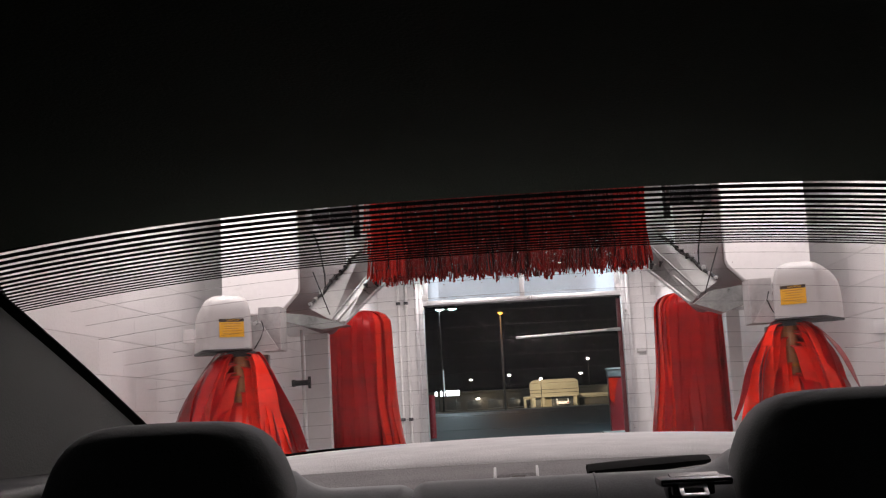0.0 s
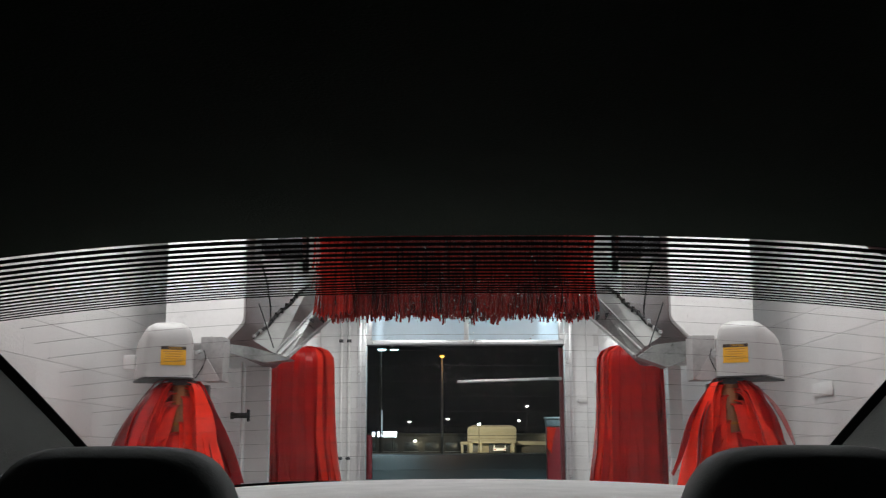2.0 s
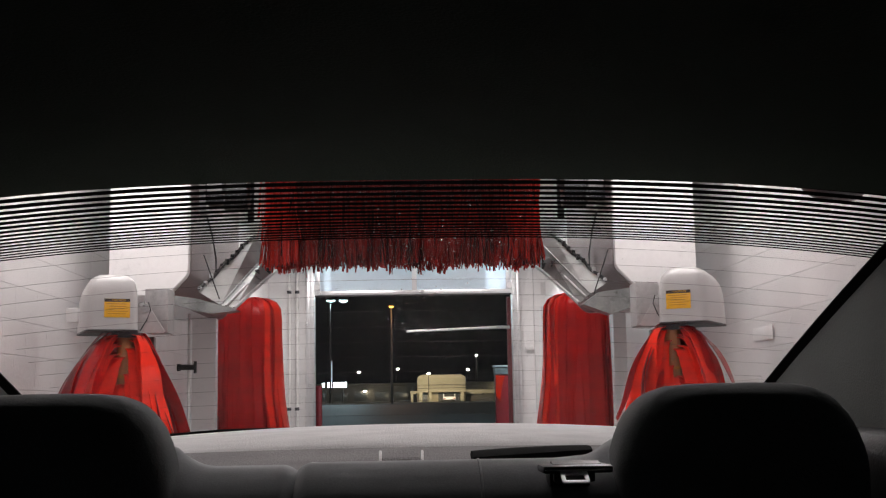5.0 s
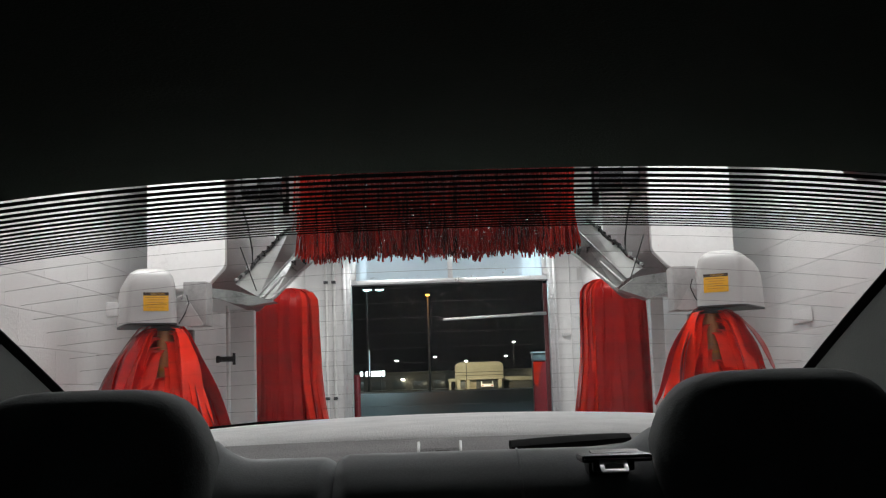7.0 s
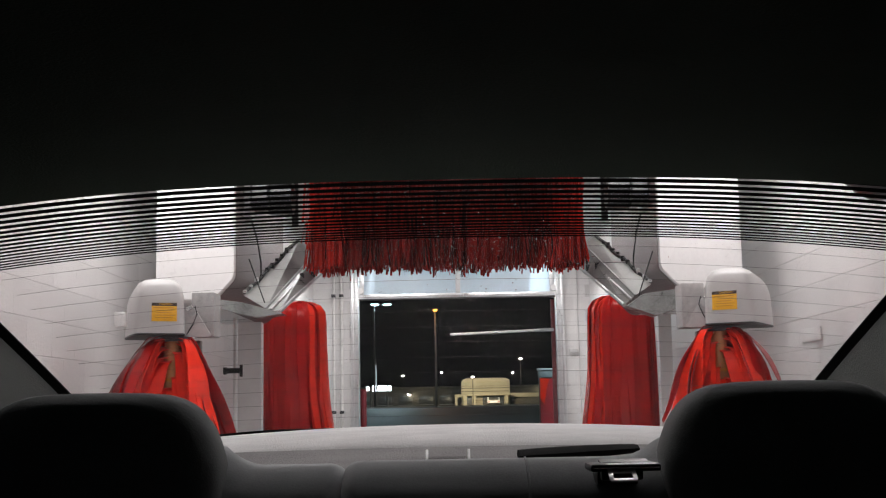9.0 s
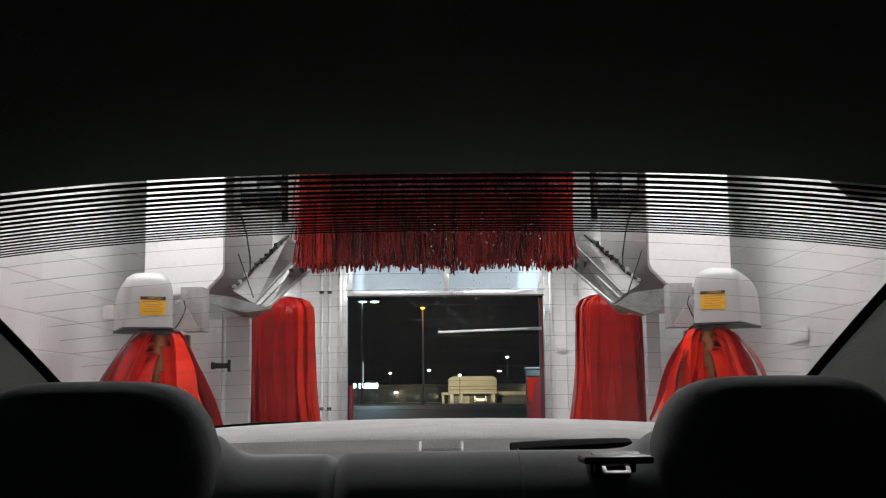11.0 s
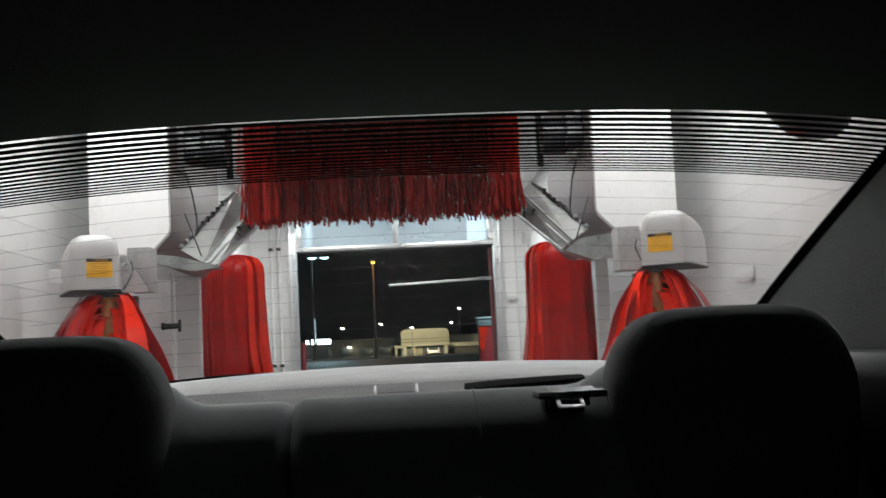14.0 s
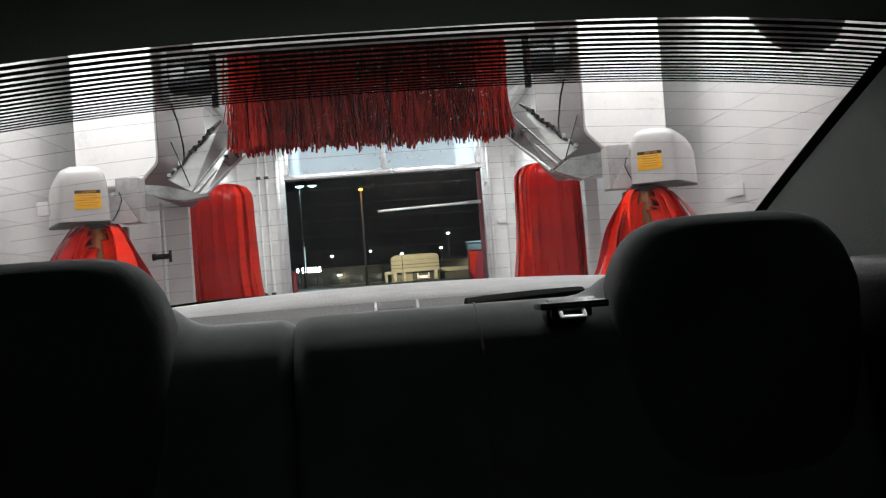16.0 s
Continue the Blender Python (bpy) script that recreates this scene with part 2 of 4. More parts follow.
def loft(bm, rings, closed=True, caps=True):
    """Skins rings of points, all of one length."""
    vs = [[bm.verts.new(p) for p in r] for r in rings]
    n = len(vs[0])
    for a, b in zip(vs, vs[1:]):
        for k in range(n if closed else n - 1):
            bm.faces.new((a[k], a[(k + 1) % n], b[(k + 1) % n], b[k]))
    if caps and closed:
        bm.faces.new(vs[0][::-1])
        bm.faces.new(vs[-1])
    return bm


def superring(cx, cy, z, rx, ry, power=3.0, n=28):
    """A rounded rectangle of half sizes rx, ry at height z."""
    out = []
    for k in range(n):
        a = 2 * math.pi * k / n
        c, s = math.cos(a), math.sin(a)
        out.append(Vector((cx + rx * math.copysign(abs(c) ** (2 / power), c), cy + ry * math.copysign(abs(s) ** (2 / power), s), z)))
    return out


def finish(bm, name, smooth=True):
    bmesh.ops.recalc_face_normals(bm, faces=bm.faces)
    me = bpy.data.meshes.new(name)
    bm.to_mesh(me)
    bm.free()
    if smooth:
        me.shade_smooth()
        me.set_sharp_from_angle(angle=radians(38))
    return me


def part(name, bm, material, parent=None, label="", smooth=True):
    me = finish(bm, name, smooth)
    me.materials.append(material)
    ob = new(name, me)
    if parent:
        ob.parent = parent
    if label:
        ob["label"] = label
    return ob


def thing(name, place, label, category, group="", kind=""):
    ob = new(name)
    ob.empty_display_size = 0.1
    ob.location = place
    return tagged(ob, label, category, group, kind)


def solid(name, bm, material, label="", category="", kind="", group=""):
    """A top-level thing of one mesh."""
    return tagged(part(name, bm, material), label, category, group, kind)


B = bmesh.new

# ---- the ground outside and the bay's shell ----
bm = B()
bmesh.ops.create_grid(bm, x_segments=24, y_segments=180, size=900)
for v in bm.verts:
    g = max(0.0, min(1.0, (v.co.y - 28) / 85))
    v.co.z = RISE * g * g * (3 - 2 * g)
solid("ground", bm, M_ASPHALT, "dark asphalt of the lot and road under night light", "ground", "structure")
bm = box(B(), (0, (END - 8) / 2, 0.0), (2 * HALF, END + 8, 0.05))
solid("floor", bm, M_FLOOR, "wet grey concrete floor of the wash bay", "floor", "structure")
bm = box(B(), (0, (END - 8) / 2, CEIL + 0.06), (2 * HALF + 0.4, END + 8.4, 0.12))
for k in range(46):
    box(bm, (-HALF + 0.05 + k * 0.1, (END - 8) / 2, CEIL - 0.006), (0.035, END + 8, 0.012))
solid("ceiling", bm, M_CEIL, "white ribbed metal ceiling of the wash bay", "ceiling", "structure")
bm = box(B(), (0, -8.1, CEIL / 2), (2 * HALF + 0.4, 0.2, CEIL))
solid("wall_entry", bm, M_BLOCK, "white painted plain wall closing the bay", "wall", "structure")

# ---- car ----
car = thing("car", (0, 0, 0), "dark sedan with grey felt shelf and dark headrests inside", "car")


def roof_edge_y(x):
    return 1.442 - 0.05 * (x / 0.66) ** 2


def edge_z(x):
    return 1.3955 - 0.0215 * (abs(x) / 0.5) ** 2.5


# lining and outer skin of the roof
bm = B()
xs = [-0.72 + 1.44 * k / 28 for k in range(29)]
low = []
for j in range(11):
    f = j / 10
    low.append([Vector((x, -0.75 + f * (roof_edge_y(x) + 0.75), edge_z(x) + 0.055 * (1 - f) ** 0.8 * (1 if f > 0 else 1))) for x in xs])
top = [[p + Vector((0, 0, 0.035)) for p in r] for r in low]
loft(bm, [a + b[::-1] for a, b in zip(low, top)])
part("roof_lining", bm, M_HEADLINER, car, "dark grey headliner")
bm = B()
loft(bm, [[p + Vector((0, 0, 0.038)) for p in a] + [p + Vector((0, 0, 0.06)) for p in a[::-1]] for a in top])
part("roof_skin", bm, M_CARPAINT, car)

# rear window: a sloped, curved pane
GL_TOP, GL_LOW = (1.45, 1.399), (2.14, 1.072)


def pane(x, f):
    """A point of the pane: f runs from its upper edge (0) to its lower edge (1)."""
    bow = 1 - (x / 0.72) ** 2
    y = GL_TOP[0] + (GL_LOW[0] - GL_TOP[0]) * f - 0.05 * (x / 0.66) ** 2 * (1 - f) - 0.10 * (x / 0.66) ** 2 * f
    z = GL_TOP[1] + (GL_LOW[1] - GL_TOP[1]) * f + 0.022 * math.sin(math.pi * f) * bow - 0.0235 * (abs(x) / 0.5) ** 2.5 * (1 - f)
    return Vector((x, y, z))


def border(g, s=1):
    """How far the clear glass reaches to either side."""
    return 0.642 - 0.066 * g if s > 0 else 0.684 - 0.073 * g


NX = 36
gx = [-0.72 + 1.44 * k / NX for k in range(NX + 1)]


def sheet(bm, f0, f1, x0=-0.72, x1=0.72, lift=0.0, nf=1):
    cols = [x0 + (x1 - x0) * k / NX for k in range(NX + 1)]
    off = Vector((0, -0.42, -0.9)) * lift
    vs = [[bm.verts.new(pane(x, f0 + (f1 - f0) * j / nf) + off) for x in cols] for j in range(nf + 1)]
    for a, b in zip(vs, vs[1:]):
        for k in range(NX):
            bm.faces.new((a[k], a[k + 1], b[k + 1], b[k]))


bm = B()
sheet(bm, -0.03, 1.03, nf=14)
rear_window = part("rear_window", bm, M_GLASS, car, "curved rear window pane with faint wires")
rear_window.visible_shadow = False
# shade band of black printed stripes: wide above, fine below
bm = B()
cols = [-0.70 + 1.40 * i / NX for i in range(NX + 1)]
edge = [[pane(x, g) + Vector((0, -0.002, -0.0035)) for x in cols] for g in (-0.06, -0.0065)]
loft(bm, [[a, b, b + Vector((0, 0.0004, 0.001)), a + Vector((0, 0.0004, 0.001))] for a, b in zip(*edge)])
part("top_border", bm, M_FRIT, rear_window)
f = -0.0025
step = 0.0196
for k in range(16):
    bm = B()
    share = 0.60 - 0.006 * k
    cols = [-0.70 + 1.40 * i / NX for i in range(NX + 1)]
    g0, g1 = f + step * (1 - share) / 2, f + step * (1 + share) / 2
    lowv = [[pane(x, g) + Vector((0, -0.002, -0.0035)) for x in cols] for g in (g0, g1)]
    up = [[p + Vector((0, 0.0001, 0.0002)) for p in r] for r in lowv]
    loft(bm, [[a, b, c, d] for a, b, c, d in zip(lowv[0], lowv[1], up[1], up[0])])
    part("shade_stripe", bm, M_FRIT, rear_window)
    f += step
    step *= 0.943
BAND = f
for k in range(12):
    g = BAND + 0.035 + (0.97 - BAND) * k / 12
    bm = tube(B(), [pane((-1 + i / 12) * (border(g) - 0.01), g) + Vector((0, -0.002, -0.003)) for i in range(25)], 0.00019, 4)
    part("heater_wire", bm, M_WIRE, rear_window)
# printed black border down both sides, and pillar trims
for s in (-1, 1):
    bm = B()
    rows = [[pane(s * xx, k / 12) + Vector((0, -0.004, -0.005)) for xx in (border(k / 12, s), border(k / 12, s) + 0.022)] for k in range(13)]
    back = [[p + Vector((0, 0.001, 0.002)) for p in r] for r in rows]
    loft(bm, [[a[0], a[1], b[1], b[0]] for a, b in zip(rows, back)])
    part("window_border", bm, M_FRIT, rear_window)
    bm = B()
    rings = []
    for k in range(13):
        g = k / 12
        a = pane(s * (border(g, s) + 0.008), g) + Vector((0, -0.012, -0.012))
        rings.append([a, a + Vector((s * 0.012, -0.10, -0.004)), a + Vector((s * 0.05, -0.45, -0.02 - 0.02 * g)),
                      a + Vector((s * 0.075, -0.75, -0.03)), a + Vector((s * 0.12, -0.75, 0.02)), a + Vector((s * 0.10, 0.03, 0.012))])
    loft(bm, rings)
    part("pillar_trim", bm, M_TRIM, car, "plain grey rear pillar trim")
    part("side_ledge", box(B(), (s * 0.655, 1.42, 0.990), (0.27, 0.95, 0.16), 0.03, 3), M_HEAD, car, "black ledge below the pillar")
    # body side, sill and door skin
    bm = box(B(), (s * 0.80, 0.35, 0.60), (0.12, 3.9, 0.78), 0.05, 3)
    part("body_side", bm, M_CARPAINT, car)
    bm = box(B(), (s * 0.735, 0.1, 0.985), (0.05, 2.6, 0.09), 0.02)
    part("door_top", bm, M_PLASTIC, car)
    for wy in (-1.25, 1.55):
        bm = B()
        tube(bm, [(s * 0.68, wy, 0.345), (s * 0.72, wy, 0.345), (s * 0.86, wy, 0.345), (s * 0.885, wy, 0.345)], 0.30, 28)
        wheel = part("wheel", bm, M_TYRE, car)
        bm = tube(B(), [(s * 0.87, wy, 0.345), (s * 0.892, wy, 0.345)], 0.2, 20)
        part("rim", bm, M_GALV, wheel)
bm = box(B(), (0, 0.35, 0.26), (1.5, 3.9, 0.12), 0.03)
part("floor_pan", bm, M_PLASTIC, car)
bm = box(B(), (0, 2.42, 0.70), (1.66, 0.62, 0.62), 0.10, 4)
part("boot", bm, M_CARPAINT, car)
for s in (-1, 1):
    part("tail_light", box(B(), (s * 0.66, 2.735, 0.84), (0.26, 0.03, 0.13), 0.012), M_TAIL, car, "lit red tail light")
bm = box(B(), (0, -1.75, 0.62), (1.66, 1.0, 0.58), 0.12, 4)
part("bonnet", bm, M_CARPAINT, car)
for s in (-1, 1):
    bm = tube(B(), [(s * 0.70, -1.35, 0.93), (s * 0.66, -1.05, 1.2), (s * 0.62, -0.72, 1.43)], 0.03, 8)
    part("front_pillar", bm, M_TRIM, car)
    # side glass, middle pillar and the closed quarter panel behind it, unseen and added to cut light
    quad = [(0.745, -1.20, 1.02), (0.745, 0.70, 1.02), (0.715, 0.70, 1.41), (0.715, -0.72, 1.43)]
    part("side_window", loft(B(), [[Vector((s * (x + dx), y, z)) for x, y, z in quad] for dx in (0, 0.004)]), M_TINT, car, "unseen side glass with a dark tint to cut light", smooth=False)
    part("middle_pillar", box(B(), (s * 0.735, -0.02, 1.21), (0.045, 0.09, 0.44), 0.008), M_TRIM, car)
    prof = [(0.66, 0.96), (2.10, 0.96), (2.14, 1.05), (1.50, 1.43), (0.66, 1.47)]
    part("quarter_panel", loft(B(), [[Vector((s * x, y, z)) for y, z in prof] for x in (0.755, 0.79)]), M_CARPAINT, car, smooth=False)
# unseen windscreen and dashboard, added to keep light out at the front
quad = [(-0.70, -1.37, 0.93), (0.70, -1.37, 0.93), (0.64, -0.74, 1.44), (-0.64, -0.74, 1.44)]
part("windscreen", loft(B(), [[Vector((x, y, z + dz)) for x, y, z in quad] for dz in (0, 0.005)]), M_TINT, car, "unseen windscreen with a tint to cut light", smooth=False)
part("dashboard", box(B(), (0, -1.12, 0.80), (1.36, 0.46, 0.22), 0.06, 4), M_PLASTIC, car, "black dashboard")

# water drops on the pane
rng = random.Random(21)
verts, faces = [], []
for k in range(360):
    if k < 220:
        x, g = rng.gauss(0.02, 0.06), rng.gauss(0.56, 0.07)
    else:
        x, g = rng.gauss(0.05, 0.12), rng.uniform(0.03, 0.34)
    r = rng.uniform(0.0005, 0.0013)
    c = pane(x, min(0.9, max(0.05, g))) + Vector((0, 0.001, 0.002))
    base = len(verts)
    for zz, rr in ((-0.5, 0.8), (0.1, 1.0), (0.7, 0.62)):
        verts += [c + Vector((rr * r * math.cos(i * math.pi / 3), rr * r * 1.2 * math.sin(i * math.pi / 3) - 0.3 * zz * r, zz * r)) for i in range(6)]
    for j in range(2):
        faces += [(base + j * 6 + i, base + j * 6 + (i + 1) % 6, base + j * 6 + 6 + (i + 1) % 6, base + j * 6 + 6 + i) for i in range(6)]
    faces += [tuple(base + i for i in range(6))[::-1], tuple(base + 12 + i for i in range(6))]
me = bpy.data.meshes.new("water_drops")
me.from_pydata(verts, [], faces)
me.materials.append(M_DROP)
me.shade_smooth()
ob = new("water_drops", me)
ob.parent, ob.visible_shadow = rear_window, False
ob["kind"] = "stuff"

# parcel shelf: a low felt front strip, coloured darker for its shade, before a raised, paler rear deck
bm = B()
prof = [(1.585, 1.02), (1.590, 1.050), (1.60, 1.0565), (1.63, 1.061), (1.70, 1.066), (1.95, 1.074), (2.10, 1.076), (2.16, 1.068)]
rings = []
for k in range(33):
    x = -0.70 + 1.40 * k / 32
    drop = 0.016 * (abs(x) / 0.45) ** 2.2
    back = 0.10 * (x / 0.66) ** 2
    rr = [Vector((x, y - (back if y > 1.9 else back * 0.4), z - drop * (1 if y > 1.55 else 0.35))) for y, z in prof]
    rings.append(rr + [Vector((x, 2.16 - back, 0.95)), Vector((x, 1.585 - back * 0.4, 0.95))])
loft(bm, rings)
part("parcel_shelf", bm, M_FELT, car, "pale grey felt rear shelf")
# black rubber gasket along the foot of the pane, standing above the shelf at its western end
bm = tube(B(), [(x, 2.13 - 0.10 * (x / 0.66) ** 2, 1.0735 - 0.016 * (abs(x) / 0.45) ** 2.2 + 0.0045 * min(1, (-0.21 - x) / 0.12)) for x in [-0.21 - 0.025 * k for k in range(19)]], 0.0022, 8)
part("window_gasket", bm, M_FRIT, car, "black rubber gasket")
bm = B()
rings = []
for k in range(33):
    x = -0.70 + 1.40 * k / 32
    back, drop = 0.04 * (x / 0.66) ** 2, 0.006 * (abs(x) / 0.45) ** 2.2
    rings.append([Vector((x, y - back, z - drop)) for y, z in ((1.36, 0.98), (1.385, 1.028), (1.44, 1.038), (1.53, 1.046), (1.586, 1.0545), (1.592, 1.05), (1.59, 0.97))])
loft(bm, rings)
part("shelf_front", bm, M_FELTDARK, car, "felt front strip of the shelf, darkened for its shade")
# long dark slot: a raised black bar imitates the shade of a recess
bm = B()
rings = []
for k in range(13):
    g = k / 12
    x = 0.076 + 0.148 * g
    y, z = 1.43 + 0.02 * g, 1.0462 + 0.0066 * g
    h = 0.0085 * (1 - 0.28 * g) * (math.sin(math.pi * min(1, 0.16 + g * 0.76)) ** 0.2)
    rings.append([Vector((x, y + 0.05 * a, z + h * b)) for a, b in ((-0.3, -0.9), (0.5, -0.6), (1, 0.2), (0.6, 1), (-0.1, 1), (-0.4, 0.2))])
loft(bm, rings)
part("shelf_slot", bm, M_SLOT, car, "raised black bar in place of a shaded recess")
# tether anchor lid
lid = part("anchor_lid", box(B(), (-0.011, 1.418, 1.0385), (0.048, 0.030, 0.008), 0.002, rot=Euler((radians(28), 0, 0)).to_matrix()), M_FELTDARK, car, "grey anchor cover with pale edges")
for s in (-1, 1):
    part("lid_edge", box(B(), (-0.011 + s * 0.0255, 1.416, 1.0425), (0.0036, 0.034, 0.016), 0.0012, rot=Euler((radians(28), 0, 0)).to_matrix()), M_DUCT, lid)
part("lid_mark", box(B(), (-0.008, 1.4155, 1.0443), (0.016, 0.005, 0.0022), rot=Euler((radians(28), 0, 0)).to_matrix()), M_INK, lid)

# rear seat
seat = part("rear_seat", box(B(), (0, 1.08, 0.52), (1.34, 0.55, 0.24), 0.06, 4), M_SEAT, car, "charcoal cloth rear bench")


def cushion(x0, x1, top, y0, name="seat_back", soft=(0.016, 0.016)):
    """One upright cushion of the bench's back: rounded over its top."""
    bm = B()
    rings = []
    n = 72
    for k in range(n + 1):
        x = (x0 + x1) / 2 - (x1 - x0) / 2 * math.cos(math.pi * k / n)
        e = min(1, (x - x0) / soft[0], (x1 - x) / soft[1])
        e = 1 - (1 - e) ** 2
        t = top - 0.008 * (1 - e) + 0.024 * max(0, 1 - max(0, 0.252 - abs(x + 0.0175)) / 0.048) ** 2      # swells towards the headrests
        yy = y0 + 0.014 * (1 - e)
        r = 0.11
        arc = [(yy + r * (1 - math.cos(math.pi * k2 / 16)), t - r * (1 - math.sin(math.pi * k2 / 16))) for k2 in range(9)]
        rings.append([Vector((x, *p)) for p in [(yy - 0.10, 0.55), (yy - 0.03, 0.80)] + arc + [(yy + 0.132, t - 0.006), (yy + 0.146, t - 0.03), (yy + 0.15, 0.55)]])
    loft(bm, rings)
    return part(name, bm, M_SEAT, seat)


def front_seat(cx):
    """A front seat beside the eye, unseen, added to shade the bench: base, upright back and headrest."""
    fs = part("front_seat", box(B(), (cx, -0.42, 0.45), (0.50, 0.52, 0.22), 0.07, 4), M_SEAT, car, "unseen charcoal front seat added to shade the rear bench")
    part("seat_back", box(B(), (cx, -0.13, 0.76), (0.48, 0.14, 0.58), 0.06, 4, rot=Euler((radians(-10), 0, 0)).to_matrix()), M_SEAT, fs)
    part("headrest", box(B(), (cx, -0.03, 1.12), (0.26, 0.09, 0.17), 0.04, 4), M_SEAT, fs)


front_seat(-0.39)
front_seat(0.39)
cushion(-0.52, -0.131, 1.046, 1.245)
wide_back = cushion(-0.129, 0.50, 1.0488, 1.237, soft=(0.018, 0.016))
bm = tube(B(), [(0.078, 1.140, 0.56), (0.078, 1.207, 0.80)] + [(0.078, 1.237 + 0.11 * (1 - math.cos(math.pi * k / 16)), 1.0488 - 0.11 * (1 - math.sin(math.pi * k / 16))) for k in range(9)] + [(0.078, 1.367, 1.0445)], 0.0016, 6)
part("seam", bm, M_SEAT, wide_back)


def headrest(cx):
    """A padded headrest in grey cloth with a black leather face."""
    top = 1.1308
    profile = [(0.0, 0.020, 0.006), (0.0008, 0.050, 0.024), (0.0032, 0.075, 0.040), (0.0080, 0.090, 0.051), (0.0140, 0.1015, 0.058), (0.0225, 0.1115, 0.063), (0.034, 0.1205, 0.067),
               (0.043, 0.1260, 0.069), (0.056, 0.1315, 0.071), (0.070, 0.1360, 0.073), (0.082, 0.1388, 0.074), (0.100, 0.1395, 0.075), (0.125, 0.1385, 0.075), (0.16, 0.137, 0.074),
               (0.24, 0.136, 0.072), (0.32, 0.134, 0.068), (0.37, 0.128, 0.06), (0.385, 0.11, 0.045)]
    rings = [superring(cx, 1.286 + 0.05 * max(0, 0.1 - dz), top - dz, w, d, 3.4, 48) for dz, w, d in profile]
    h = part("headrest", loft(B(), rings), M_HEADCLOTH, seat, "padded headrest in dark grey cloth")
    for s in (-1, 1):
        part("headrest_post", tube(B(), [(cx + s * 0.05, 1.27, 0.66), (cx + s * 0.05, 1.27, 0.76)], 0.006, 8), M_CHROME, h)


headrest(-0.395)
headrest(0.360)

# belt guide with a metal tongue on the shoulder of the seat
guide = part("belt_guide", box(B(), (0.175, 1.245, 1.0425), (0.074, 0.055, 0.008), 0.003), M_PLASTIC, car, "black seat belt guide")
part("guide_base", box(B(), (0.172, 1.278, 1.030), (0.046, 0.036, 0.018), 0.006), M_PLASTIC, guide)
part("guide_lip", box(B(), (0.171, 1.222, 1.0355), (0.044, 0.010, 0.012), 0.003), M_PLASTIC, guide)
part("guide_cover", box(B(), (0.178, 1.258, 1.0468), (0.052, 0.024, 0.003), 0.001, rot=Euler((radians(6), 0, 0)).to_matrix()), M_LID, guide, "grey plastic cover")
part("guide_rim", box(B(), (0.175, 1.2165, 1.0425), (0.070, 0.002, 0.0016)), M_CHROME, guide)
bm = B()
tilt = Euler((radians(-64), 0, 0)).to_matrix()
for dx, dz, w, h in ((0, 0.0090, 0.029, 0.0062), (0, -0.0090, 0.027, 0.0062), (-0.0122, 0, 0.0046, 0.018), (0.0122, 0, 0.0046, 0.018)):
    box(bm, Vector((0.170, 1.208, 1.0350)) + tilt @ Vector((dx, 0, dz)), (w, 0.002, h), 0.0006, rot=tilt)
part("belt_tongue", bm, M_FRAME, guide, "bright metal belt tongue")


# ---- wash equipment ----
def sticker(parent, w, h, m):
    """A yellow caution sticker with a dark head and unreadable lines, in the plane of m."""
    st = part("sticker", box(B(), (0, 0, 0), (w, 0.002, h), 0.0008), M_YELLOW, parent, "yellow caution sticker")
    st.matrix_local = m
    part("sticker_head", box(B(), (0, -0.0022, h * 0.41), (w, 0.002, h * 0.17)), M_INK, st)
    data = bpy.data.curves.new("caution", "FONT")
    data.body, data.size, data.extrude, data.align_x, data.align_y = "CAUTION", h * 0.155, 0.0004, "CENTER", "CENTER"
    tx = new("sticker_word", data)
    data.materials.append(M_YELLOW)
    tx.parent = st
    tx.matrix_local = pose(w * 0.06, -0.0045, h * 0.41, 90)
    for k in range(5):
        part("text_bar", box(B(), (w * (0.03 if k % 2 else -0.02), -0.0018, h * (0.22 - 0.13 * k)), (w * (0.78 - 0.09 * (k % 3)), 0.0016, h * 0.035)), M_INK2, st)


M_INK2 = mat("faded_ink", (0.55, 0.24, 0.01), 0.5, vary=0.1)


def brush_strip(rng, drop, shoulder, reach, width, lean, twist):
    """One limp strip that leaves the core, bends over its root and hangs outwards; in the plane x (outwards), z."""
    bm = B()
    pts, sides, widths = [], [], []
    n = 14
    ph = rng.uniform(0, 6)
    for k in range(n + 1):
        g = k / n
        out = 0.056 + shoulder * (1 - math.exp(-g * 7)) + reach * g + 0.012 * math.sin(ph + 8 * g) * g
        z = 0.02 * math.sin(min(1, g * 5) * math.pi) - drop * g ** 1.2
        pts.append(Vector((out, lean * g ** 1.2, z)))
        tw = twist * (0.35 + 0.65 * g) + 0.20 * math.sin(ph + 6 * g)
        sides.append(Vector((math.sin(tw), math.cos(tw), 0.25 * lean)))
        widths.append(width * (0.50 + 0.50 * min(1, g * 3.2)) * (1 - 0.10 * g))
    return ribbon(bm, pts, sides, widths, 0.004)


